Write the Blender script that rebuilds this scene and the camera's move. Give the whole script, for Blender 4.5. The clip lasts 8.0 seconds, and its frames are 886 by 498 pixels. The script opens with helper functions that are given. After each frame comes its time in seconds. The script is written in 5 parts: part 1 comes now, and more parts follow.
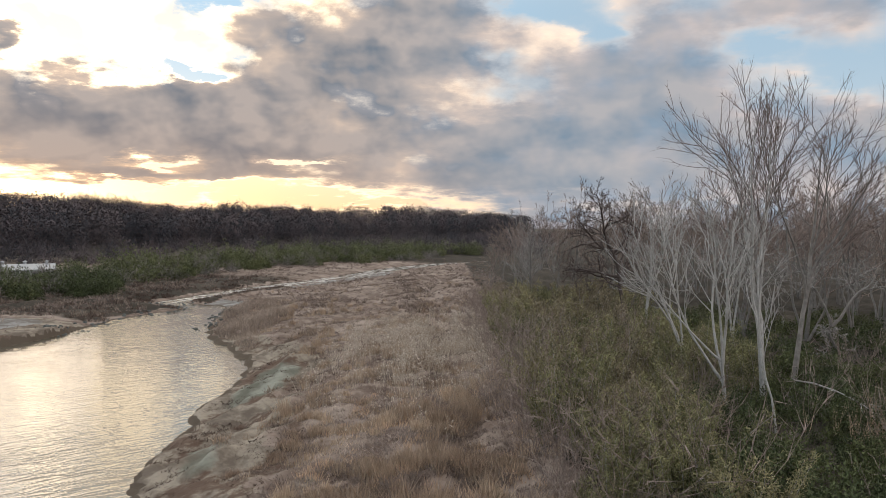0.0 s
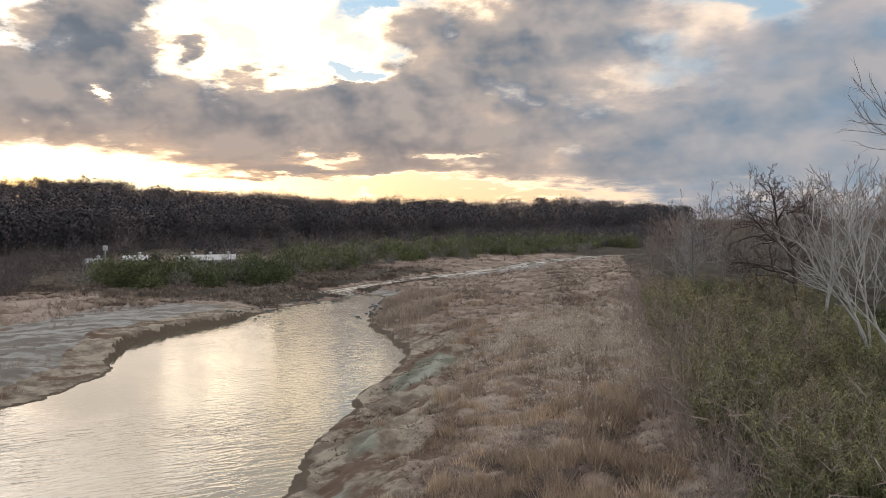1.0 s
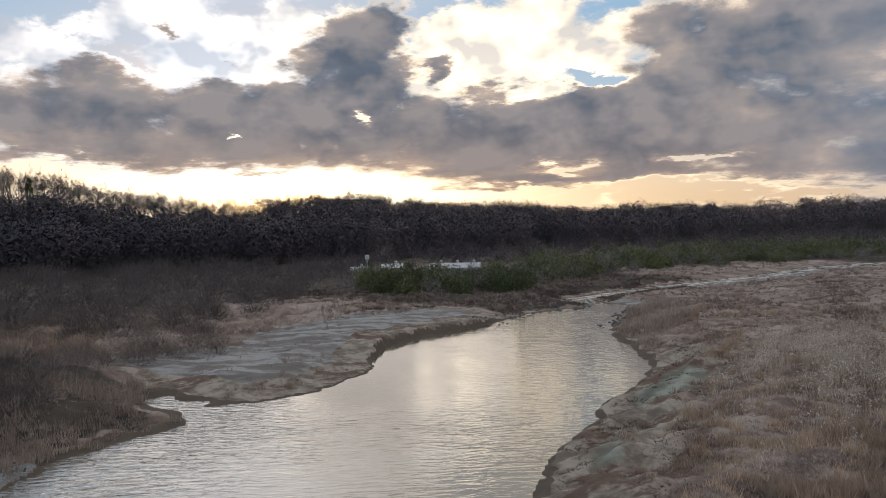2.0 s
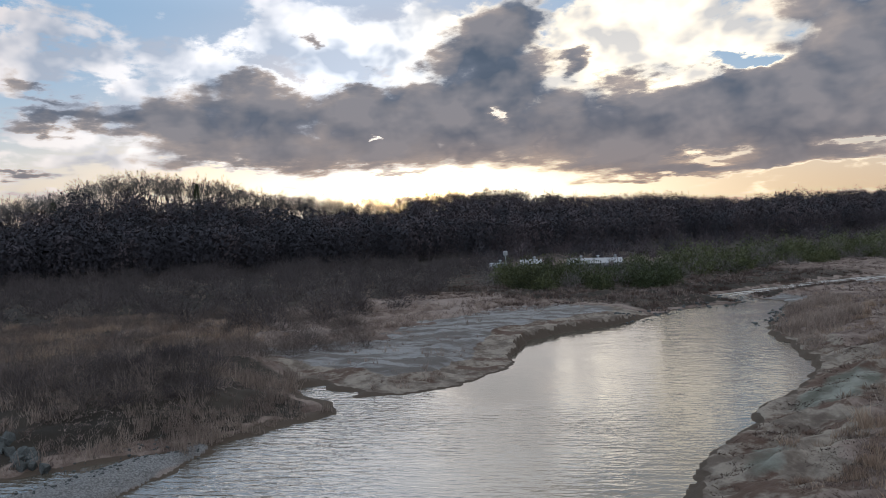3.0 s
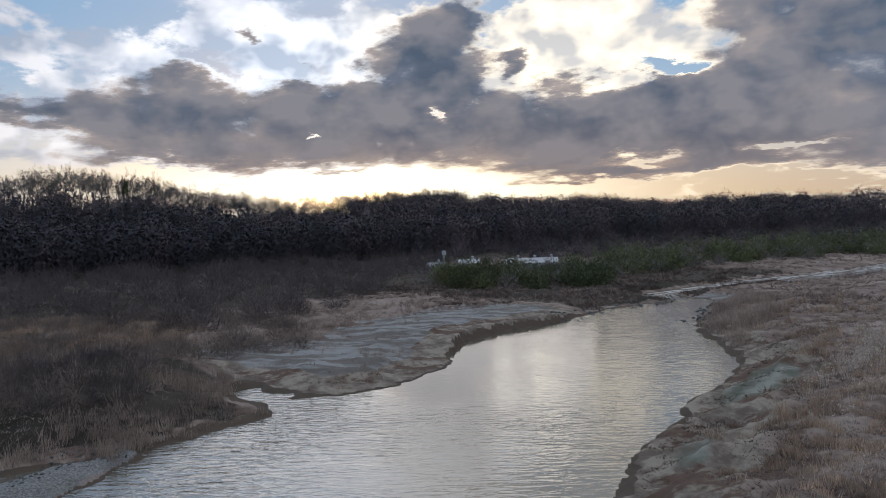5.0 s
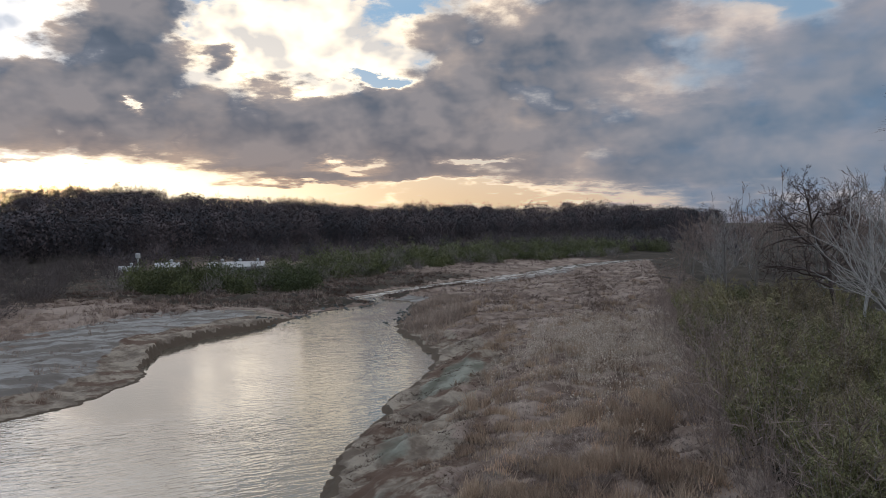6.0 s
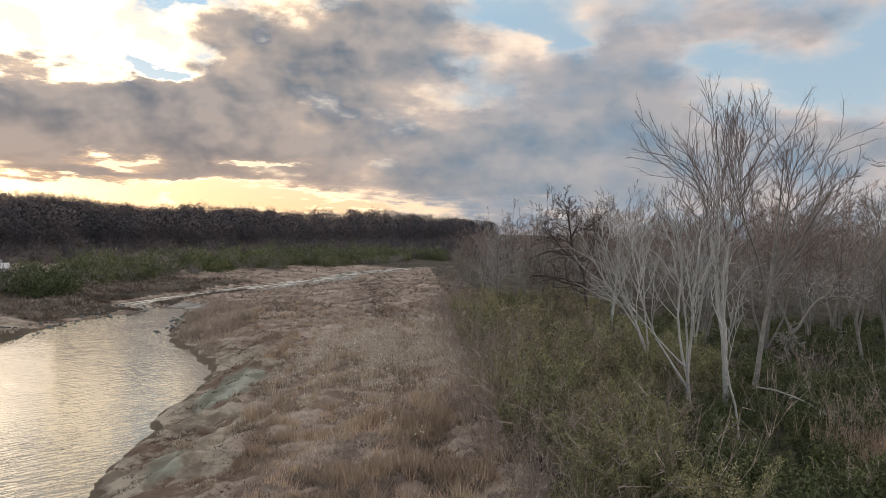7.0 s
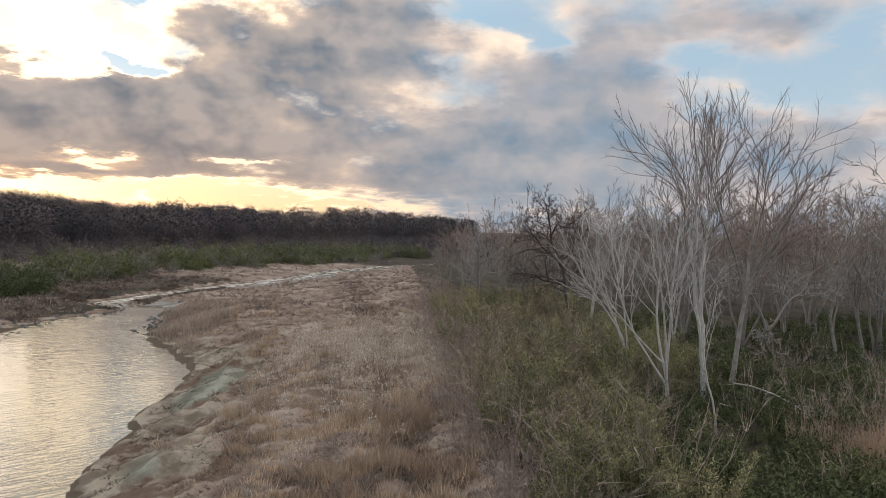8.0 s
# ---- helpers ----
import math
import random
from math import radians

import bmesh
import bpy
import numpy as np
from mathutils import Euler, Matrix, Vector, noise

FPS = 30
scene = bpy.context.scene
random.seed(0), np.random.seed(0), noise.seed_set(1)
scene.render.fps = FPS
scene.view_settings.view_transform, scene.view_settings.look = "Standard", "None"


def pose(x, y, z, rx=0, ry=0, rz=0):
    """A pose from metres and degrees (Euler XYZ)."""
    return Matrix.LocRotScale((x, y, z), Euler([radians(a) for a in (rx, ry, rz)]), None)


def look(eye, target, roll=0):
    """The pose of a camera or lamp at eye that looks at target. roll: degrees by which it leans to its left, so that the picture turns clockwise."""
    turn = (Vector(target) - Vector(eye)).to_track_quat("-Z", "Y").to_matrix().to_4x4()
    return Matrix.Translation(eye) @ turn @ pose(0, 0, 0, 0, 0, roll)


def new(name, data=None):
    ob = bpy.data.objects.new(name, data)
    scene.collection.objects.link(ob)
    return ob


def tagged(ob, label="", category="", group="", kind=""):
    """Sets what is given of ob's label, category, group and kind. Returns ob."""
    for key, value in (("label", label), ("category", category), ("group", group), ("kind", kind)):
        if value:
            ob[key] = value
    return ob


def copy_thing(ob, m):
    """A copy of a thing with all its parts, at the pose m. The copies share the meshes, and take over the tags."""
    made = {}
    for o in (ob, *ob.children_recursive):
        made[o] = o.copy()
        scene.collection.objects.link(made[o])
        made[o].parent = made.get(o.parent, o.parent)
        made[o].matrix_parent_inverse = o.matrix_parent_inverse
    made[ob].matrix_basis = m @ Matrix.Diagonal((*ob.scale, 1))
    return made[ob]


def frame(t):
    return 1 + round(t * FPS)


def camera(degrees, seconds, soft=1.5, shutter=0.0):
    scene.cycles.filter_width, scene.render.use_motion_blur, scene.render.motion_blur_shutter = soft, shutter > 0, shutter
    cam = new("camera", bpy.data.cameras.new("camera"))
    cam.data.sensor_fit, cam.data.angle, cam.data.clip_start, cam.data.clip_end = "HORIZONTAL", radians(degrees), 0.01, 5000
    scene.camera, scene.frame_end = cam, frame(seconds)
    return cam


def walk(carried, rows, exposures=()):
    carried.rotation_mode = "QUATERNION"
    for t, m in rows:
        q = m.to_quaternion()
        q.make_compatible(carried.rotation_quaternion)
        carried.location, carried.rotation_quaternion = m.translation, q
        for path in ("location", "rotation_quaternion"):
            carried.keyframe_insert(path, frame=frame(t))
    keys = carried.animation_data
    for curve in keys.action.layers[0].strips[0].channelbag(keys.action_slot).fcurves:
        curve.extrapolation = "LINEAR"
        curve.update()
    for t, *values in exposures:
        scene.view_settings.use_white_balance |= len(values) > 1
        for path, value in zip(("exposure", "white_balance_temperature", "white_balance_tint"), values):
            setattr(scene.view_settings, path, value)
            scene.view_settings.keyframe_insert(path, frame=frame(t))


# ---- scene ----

# ======================= camera and walk =======================
cam = camera(64.8, 8.0, soft=0.8)
EYE = 9.5
# seconds, turn to the left, look up, lean to the right, and the drift of the standing camera in x and y
ROWS = [
    (0.0, 0.04, -1.88, -0.41, 0.17, 0.03), (0.5, 4.12, -2.41, -0.3, 0.12, 0.03), (1.0, 12.5, -2.57, 0.0, 0.08, 0.03), (1.5, 21.91, -2.16, 0.54, 0.08, 0.01),
    (2.0, 32.06, -1.72, 1.26, 0.08, -0.03), (2.2, 35.3, -1.56, 1.68, 0.07, -0.04), (3.3, 44.05, -1.73, 2.36, 0.01, -0.08), (3.5, 43.88, -1.63, 2.28, 0.0, -0.09),
    (3.7, 43.65, -1.6, 2.3, 0.0, -0.09), (4.0, 43.4, -1.52, 2.27, 0.0, -0.08), (4.2, 43.2, -1.53, 2.18, 0.0, -0.07), (5.3, 33.2, -1.97, 1.75, 0.03, -0.04),
    (5.5, 28.46, -1.92, 1.4, 0.02, -0.02), (6.0, 14.65, -2.11, 0.47, -0.05, 0.05), (6.5, 3.55, -2.0, -0.36, -0.1, 0.07), (7.0, -2.85, -1.44, -1.3, -0.13, 0.06),
    (7.5, -3.88, -1.48, -1.14, -0.14, 0.06), (8.0, -4.45, -1.57, -1.33, -0.14, 0.06),
]
walk(cam, [(t, pose(x, y, EYE, 90 + up, lean, turn)) for t, turn, up, lean, x, y in ROWS],
     [(0.0, 0.0, 6450, 10), (1.0, -0.08, 6450, 10), (1.5, -0.32, 6150, 10), (2.0, -0.58, 5850, 10), (2.2, -0.62, 5800, 10), (3.5, -0.78, 5320, 9), (4.2, -0.78, 5320, 9),
      (5.5, -0.84, 5350, 10), (6.0, -0.66, 5700, 10), (6.5, -0.32, 6250, 10), (7.0, -0.1, 6500, 10), (8.0, 0.0, 6500, 10)])

# ======================= sky and sun =======================
SUN_AZ, SUN_EL = -46.3, 2.2          # degrees to the right of the y axis, and up
# clouds and openings: azimuth, height, half width, half height (degrees), thickness
GREY_BANKS = [(-64.9, 9.0, 6.0, 1.3, 0.9), (-57.3, 8.6, 11.2, 2.7, 1.1), (-42.8, 8.7, 7.3, 3.4, 1.2), (-31.9, 7.0, 7.9, 2.4, 1.1), (-19.9, 7.3, 8.8, 2.9, 1.2), (-26.0, 4.4, 7.1, 1.0, 0.7),
              (-22.7, 7.7, 5.3, 2.7, 0.6), (-21.5, 9.2, 7.9, 1.8, 0.9), (-10.1, 10.7, 7.3, 3.0, 1.0), (-9.1, 6.4, 11.3, 1.5, 0.7), (7.3, 7.4, 11.8, 2.0, 0.9), (15.8, 11.3, 7.5, 2.6, 0.7),
              (-0.1, 4.0, 18.7, 1.4, 0.55), (-18.0, 4.0, 7.0, 0.9, 0.6), (-55.5, 6.0, 8.0, 1.0, 0.8), (24.4, 6.0, 10.1, 2.6, 0.6)]
GREY_HEAPS = [(-38.5, 12.9, 3.2, 3.2, 1.5), (-36.6, 16.0, 2.3, 1.7, 1.2), (-32.6, 12.5, 0.9, 1.1, 0.9), (-49.6, 11.4, 1.8, 1.1, 0.8), (-44.1, 11.2, 1.6, 1.2, 0.5), (-58.5, 12.0, 2.2, 0.9, 0.8),
              (-71.4, 8.8, 4.7, 0.4, 0.7), (-72.0, 10.2, 3.2, 0.4, 0.55), (-74.0, 5.0, 2.4, 0.3, 0.8), (-53.1, 14.2, 0.8, 0.5, 0.6), (-0.7, 15.5, 5.0, 3.8, 1.2), (-13.5, 15.1, 4.6, 2.2, 0.75),
              (-6.2, 15.3, 2.7, 2.5, 0.6), (-27.6, 3.6, 2.6, 0.3, 0.6), (-19.1, 2.9, 2.3, 0.3, 0.6), (-24.4, 3.5, 2.2, 0.2, 0.6), (27.3, 16.0, 5.0, 1.4, 0.5), (17.4, 15.5, 3.5, 1.7, 0.45), (33.8, 7.1, 3.8, 1.6, 0.45)]
WHITE_HEAPS = [(-70.7, 14.1, 5.1, 1.2, 1.0), (-73.7, 11.6, 2.4, 1.1, 0.9), (-62.7, 12.8, 3.3, 1.4, 0.9), (-55.5, 15.4, 2.2, 1.9, 1.0), (-51.8, 13.3, 2.3, 1.3, 0.9), (-45.0, 14.4, 3.8, 2.3, 1.3),
               (-66.5, 11.4, 1.6, 0.6, 0.8), (-28.7, 11.7, 5.6, 2.5, 1.4), (-25.3, 14.9, 3.7, 2.4, 1.2), (-74.2, 16.0, 1.5, 0.4, 0.7), (-52.1, 16.9, 1.3, 0.6, 0.6), (-72.1, 8.0, 6.1, 0.6, 0.8),
               (-68.9, 6.2, 3.4, 1.2, 0.9), (-24.1, 13.8, 6.8, 3.2, 1.4), (8.2, 14.6, 1.5, 1.6, 1.0), (3.2, 15.4, 0.6, 0.5, 0.8)]
OPENINGS = [(-20.1, 11.9, 2.3, 0.5, -1.3), (7.5, 17.2, 2.7, 1.2, -1.0), (12.1, 15.2, 2.0, 1.3, -0.9), (25.0, 13.2, 2.8, 1.4, -0.8), (30.8, 11.0, 5.5, 1.6, -0.8), (34.3, 13.8, 2.4, 1.5, -0.7),
            (-42.0, 3.7, 8.5, 0.8, -1.4), (-29.5, 2.6, 8.0, 0.4, -1.1), (-62.0, 4.6, 5.0, 0.8, -1.0), (-74.0, 6.8, 5.0, 1.2, -0.9), (-22.3, 4.3, 1.2, 0.3, -0.9), (-16.2, 2.9, 3.3, 0.6, -0.7), (-38.2, 8.9, 0.6, 0.6, -1.0), (-48.4, 7.4, 0.3, 0.3, -0.9),
            (-11.8, 2.6, 5.0, 0.7, -0.6), (-22.7, 4.5, 3.6, 0.5, -0.7), (-14.7, 3.1, 3.4, 0.8, -0.8), (-11.7, 5.1, 1.9, 0.3, -0.9), (-21.0, 2.0, 10.0, 0.5, -0.9), (-6.4, 1.9, 7.1, 0.4, -0.8)]


class Net:
    """A small helper to write node trees as expressions."""

    def __init__(self, tree):
        self.tree = tree

    def node(self, kind):
        return self.tree.nodes.new(kind)

    def put(self, socket, value):
        if isinstance(value, bpy.types.NodeSocket):
            self.tree.links.new(value, socket)
        elif value is not None:
            if isinstance(value, tuple) and len(value) == 3 and socket.type == "RGBA":
                value = (*value, 1)
            socket.default_value = value

    def m(self, op, a, b=None, c=None, clamp=False):
        n = self.node("ShaderNodeMath")
        n.operation, n.use_clamp = op, clamp
        for i, v in enumerate((a, b, c)):
            self.put(n.inputs[i], v)
        return n.outputs[0]

    def noise(self, vector, scale, detail=4.0, rough=0.55, distort=0.0):
        n = self.node("ShaderNodeTexNoise")
        self.put(n.inputs["Vector"], vector)
        for key, v in (("Scale", scale), ("Detail", detail), ("Roughness", rough), ("Distortion", distort)):
            self.put(n.inputs[key], v)
        return n.outputs[0]

    def mapped(self, vector, scale=(1, 1, 1), place=(0, 0, 0), turn=(0, 0, 0)):
        n = self.node("ShaderNodeMapping")
        self.put(n.inputs["Vector"], vector)
        self.put(n.inputs["Scale"], scale)
        self.put(n.inputs["Location"], place)
        self.put(n.inputs["Rotation"], turn)
        return n.outputs[0]

    def along(self, vector, degrees, su, sw):
        """Plan coordinates with u along the given heading, scaled by su, and w across it, by sw."""
        xyz = self.node("ShaderNodeSeparateXYZ")
        self.put(xyz.inputs[0], vector)
        ca, sa = math.cos(radians(degrees)), math.sin(radians(degrees))
        u = self.m("ADD", self.m("MULTIPLY", xyz.outputs[0], ca * su), self.m("MULTIPLY", xyz.outputs[1], sa * su))
        w = self.m("ADD", self.m("MULTIPLY", xyz.outputs[0], -sa * sw), self.m("MULTIPLY", xyz.outputs[1], ca * sw))
        out = self.node("ShaderNodeCombineXYZ")
        self.put(out.inputs[0], u)
        self.put(out.inputs[1], w)
        self.put(out.inputs[2], xyz.outputs[2])
        return out.outputs[0]

    def step(self, x, a, b, lo=0.0, hi=1.0):
        n = self.node("ShaderNodeMapRange")
        n.interpolation_type = "SMOOTHSTEP"
        for key, v in (("Value", x), ("From Min", a), ("From Max", b), ("To Min", lo), ("To Max", hi)):
            self.put(n.inputs[key], v)
        return n.outputs[0]

    def ramp(self, x, a, b, lo=0.0, hi=1.0):
        n = self.node("ShaderNodeMapRange")
        for key, v in (("Value", x), ("From Min", a), ("From Max", b), ("To Min", lo), ("To Max", hi)):
            self.put(n.inputs[key], v)
        return n.outputs[0]

    def mix(self, f, a, b, kind="MIX"):
        n = self.node("ShaderNodeMix")
        n.data_type, n.blend_type = "RGBA", kind
        self.put(n.inputs[0], f)
        self.put(n.inputs[6], a)
        self.put(n.inputs[7], b)
        return n.outputs[2]

    def attr(self, name):
        n = self.node("ShaderNodeAttribute")
        n.attribute_name = name
        return n.outputs["Fac"]


world = bpy.data.worlds.new("evening_sky")
scene.world = world
world.use_nodes = True
world.node_tree.nodes.clear()
W = Net(world.node_tree)
coord = W.node("ShaderNodeTexCoord").outputs["Generated"]
xyz = W.node("ShaderNodeSeparateXYZ")
W.put(xyz.inputs[0], coord)
DEG = 57.29578
az = W.m("MULTIPLY", W.m("ARCTAN2", xyz.outputs[0], xyz.outputs[1]), DEG)
el = W.m("MULTIPLY", W.m("ARCSINE", xyz.outputs[2]), DEG)
# the clouds lie in a sheet: they crowd towards the horizon
reach = W.m("DIVIDE", 1.0, W.m("ADD", W.m("MAXIMUM", xyz.outputs[2], 0.0), 0.16))
sheet = W.node("ShaderNodeCombineXYZ")
W.put(sheet.inputs[0], W.m("MULTIPLY", xyz.outputs[0], reach))
W.put(sheet.inputs[1], W.m("MULTIPLY", xyz.outputs[1], reach))
sheet = sheet.outputs[0]
warp_a = W.m("MULTIPLY_ADD", W.noise(sheet, 3.4, 7.0, 0.6), 9.0, -4.5)
warp_b = W.m("MULTIPLY_ADD", W.noise(W.mapped(sheet, place=(3, 7, 1)), 3.4, 7.0, 0.6), 6.0, -3.0)
azw, elw = W.m("ADD", az, warp_a), W.m("ADD", el, W.m("MULTIPLY", warp_b, W.step(el, 0.0, 12.0, 0.3, 1.0)))


def bump_at(a, e, ra, re, amount, x=None, y=None):
    u = W.m("DIVIDE", W.m("SUBTRACT", x or azw, a), ra)
    v = W.m("DIVIDE", W.m("SUBTRACT", y or elw, e), re)
    q = W.m("ADD", W.m("MULTIPLY", u, u), W.m("MULTIPLY", v, v))
    return W.m("MULTIPLY", W.m("EXPONENT", W.m("MULTIPLY", q, -1.0)), amount)


def total(blobs):
    out = 0.0
    for blob in blobs:
        out = W.m("ADD", out, bump_at(*blob))
    return out


puff = W.mapped(coord, (1, 1, 1.5))
billow = W.noise(puff, 13.0, 9.0, 0.58, 0.15)                        # heaped edges
billow_low = W.noise(puff, 13.0, 3.0, 0.5, 0.15)
toward = W.m("SUBTRACT", billow_low, W.noise(W.mapped(puff, place=(0.02, -0.018, 0.05)), 13.0, 3.0, 0.5, 0.15))     # lit from low by the sun
shreds = W.noise(sheet, 5.0, 9.0, 0.62, 0.3)
wisps = W.noise(W.mapped(coord, (1, 1, 5.0), place=(5, 1, 2)), 9.0, 7.0, 0.58, 0.2)
level = W.step(el, 2.5, 7.0)
fine = W.m("ADD", W.m("MULTIPLY", billow, level), W.m("MULTIPLY", wisps, W.m("SUBTRACT", 1.0, level)))
fine = W.m("ADD", W.m("MULTIPLY", fine, 0.7), W.m("MULTIPLY", shreds, 0.3))
aside = W.step(az, -12.0, 14.0)
grey_mass = W.m("ADD", W.m("TANH", total(GREY_BANKS + GREY_HEAPS)), W.m("TANH", total(OPENINGS)))
white_mass = W.m("ADD", W.m("TANH", total(WHITE_HEAPS)), W.m("MULTIPLY", W.m("TANH", total(OPENINGS[:6])), 0.8))
low = W.step(el, 0.0, 6.0, 1.0, 0.0)
swing = W.m("MULTIPLY_ADD", aside, -0.9, W.m("MULTIPLY_ADD", low, 0.8, 2.0))
grey_mass = W.m("MULTIPLY_ADD", aside, 0.22, W.m("MULTIPLY_ADD", low, 0.42, grey_mass))
thick = W.m("MULTIPLY_ADD", W.m("SUBTRACT", fine, 0.5), swing, grey_mass)
deep = W.m("MULTIPLY_ADD", W.m("SUBTRACT", billow_low, 0.5), 1.5, grey_mass)
west_top = bump_at(-45, 14, 34.0, 6.0, 0.28, az, el)
white_mass = W.m("ADD", white_mass, west_top)
white = W.m("MULTIPLY_ADD", W.m("SUBTRACT", W.m("ADD", W.m("MULTIPLY", billow, 0.5), W.m("MULTIPLY", shreds, 0.5)), 0.5), 3.4, white_mass)
near_sun = bump_at(SUN_AZ, 1.5, 18.0, 4.0, 1.0, az, el)
golden = bump_at(SUN_AZ + 8, 1.2, 40.0, 5.6, 1.0, az, el)
core = bump_at(SUN_AZ, 2.8, 4.0, 1.6, 1.0, az, el)
wide_sun = bump_at(SUN_AZ + 12, 6.0, 36.0, 16.0, 1.0, az, el)

nishita = W.node("ShaderNodeTexSky")
nishita.sky_type, nishita.sun_disc, nishita.altitude = "NISHITA", False, 50.0
nishita.sun_elevation, nishita.sun_rotation = radians(SUN_EL), radians(SUN_AZ)
nishita.air_density, nishita.dust_density = 1.0, 2.0
air = W.mix(1.0, nishita.outputs[0], (0.08, 0.08, 0.08), "MULTIPLY")
blue = W.mix(W.step(el, 2.0, 14.0), (0.66, 0.74, 0.76), (0.27, 0.46, 0.63))
clear = W.mix(1.0, blue, air, "ADD")
clear = W.mix(W.m("MULTIPLY", aside, 0.7), clear, (0.36, 0.45, 0.53))
clear = W.mix(W.m("MULTIPLY", low, W.m("SUBTRACT", 1.0, near_sun)), clear, (0.80, 0.58, 0.42))
clear = W.mix(golden, clear, (1.2, 0.75, 0.33))
clear = W.mix(near_sun, clear, (3.6, 2.9, 1.9))
clear = W.mix(core, clear, (16.0, 9.5, 3.8))
relief = W.ramp(W.m("MULTIPLY_ADD", W.m("SUBTRACT", billow, 0.5), W.m("MULTIPLY_ADD", aside, -0.18, 0.36), toward), W.m("MULTIPLY_ADD", aside, -0.08, -0.17), W.m("MULTIPLY_ADD", aside, 0.08, 0.17))
warm_side = W.step(az, -52.0, -34.0)
bright = W.mix(relief, W.mix(warm_side, (1.15, 1.15, 1.15), (1.35, 1.15, 0.90)), W.mix(warm_side, (2.7, 2.5, 2.2), (3.1, 2.45, 1.55)))
soft_lit = W.mix(relief, (0.44, 0.45, 0.48), (0.86, 0.68, 0.56))
lit = W.mix(wide_sun, soft_lit, bright)
lit = W.mix(W.m("MULTIPLY", golden, 0.8), lit, (1.5, 0.98, 0.48))
pale = W.mix(relief, (0.28, 0.285, 0.31), (0.86, 0.64, 0.47))
dark = W.mix(relief, (0.145, 0.168, 0.20), (0.40, 0.35, 0.325))
pale = W.mix(W.m("MULTIPLY", golden, 0.75), pale, (0.95, 0.57, 0.30))
dark = W.mix(W.m("MULTIPLY", golden, 0.7), dark, (0.50, 0.35, 0.26))
pale = W.mix(aside, pale, W.mix(relief, (0.25, 0.32, 0.40), (0.60, 0.50, 0.46)))
dark = W.mix(aside, dark, W.mix(relief, (0.185, 0.25, 0.32), (0.39, 0.38, 0.39)))
cloud = W.mix(W.step(deep, 0.32, 0.92), pale, dark)
cloud = W.mix(W.step(thick, W.m("MULTIPLY_ADD", aside, -0.4, 0.25), 0.62), lit, cloud)
sky = W.mix(W.step(white, W.m("MULTIPLY_ADD", aside, -0.3, 0.22), 0.62), clear, lit)
sky = W.mix(W.step(thick, W.m("MULTIPLY_ADD", aside, -0.45, 0.12), W.m("MULTIPLY_ADD", aside, 0.25, 0.38)), sky, cloud)
sky = W.mix(W.step(el, 24.0, 45.0, 0.0, 0.75), sky, (0.86, 0.84, 0.82))
sky = W.mix(W.m("MULTIPLY", W.step(el, 16.5, 24.0), bump_at(-35, 25, 45.0, 30.0, 0.85, az, el)), sky, W.mix(W.step(az, -54.0, -34.0), (1.75, 1.76, 1.74), (1.3, 1.05, 0.76)))
east = W.step(W.m("ABSOLUTE", W.m("WRAP", W.m("SUBTRACT", az, SUN_AZ), 180.0, -180.0)), 85.0, 135.0)
sky = W.mix(W.m("MULTIPLY", east, 0.85), sky, (0.96, 0.93, 0.92))
sky = W.mix(W.step(el, -1.0, 0.0), (0.10, 0.09, 0.08), sky)
back = W.node("ShaderNodeBackground")
W.put(back.inputs["Color"], sky)
W.put(back.inputs["Strength"], 1.2)
W.put(W.node("ShaderNodeOutputWorld").inputs["Surface"], back.outputs[0])

sun_data = bpy.data.lights.new("sun", "SUN")
sun_data.energy, sun_data.angle, sun_data.color = 0.5, radians(40), (1.0, 0.82, 0.62)
sun = new("sun", sun_data)
sun.matrix_world = look((-72, 69, 10), (0, 0, 0))

# ======================= materials =======================


def material(name, colours, scale=4.0, rough=0.9, bump=0.3, detail_scale=None, attr=None, spread=0.5, sheen=0.0):
    """Two colours mixed by grain at two scales, shifted from piece to piece."""
    mt = bpy.data.materials.new(name)
    mt.use_nodes = True
    mt.node_tree.nodes.clear()
    n = Net(mt.node_tree)
    co = n.node("ShaderNodeTexCoord").outputs["Object"]
    a = n.noise(co, scale, 5.0, 0.6)
    b = n.noise(co, detail_scale or scale * 9, 3.0, 0.6)
    f = n.m("ADD", n.m("MULTIPLY", a, 0.6), n.m("MULTIPLY", b, 0.4))
    f = n.step(f, 0.32, 0.68)
    col = n.mix(f, colours[0], colours[1])
    if attr:
        tone = n.attr(attr)
        col = n.mix(tone, col, colours[2])
    rnd = n.node("ShaderNodeObjectInfo").outputs["Random"]
    isl = n.node("ShaderNodeNewGeometry").outputs["Random Per Island"]
    vary = n.m("ADD", n.m("MULTIPLY", rnd, spread * 0.5), n.m("MULTIPLY_ADD", isl, spread, 1.0 - spread * 0.75))
    hsv = n.node("ShaderNodeHueSaturation")
    n.put(hsv.inputs["Color"], col)
    n.put(hsv.inputs["Value"], vary)
    p = n.node("ShaderNodeBsdfPrincipled")
    n.put(p.inputs["Base Color"], hsv.outputs[0])
    n.put(p.inputs["Roughness"], rough)
    n.put(p.inputs["Specular IOR Level"], 0.25)
    if bump:
        bp = n.node("ShaderNodeBump")
        n.put(bp.inputs["Strength"], bump)
        n.put(bp.inputs["Distance"], 0.02)
        n.put(bp.inputs["Height"], b)
        n.put(p.inputs["Normal"], bp.outputs[0])
    n.put(n.node("ShaderNodeOutputMaterial").inputs["Surface"], p.outputs[0])
    return mt


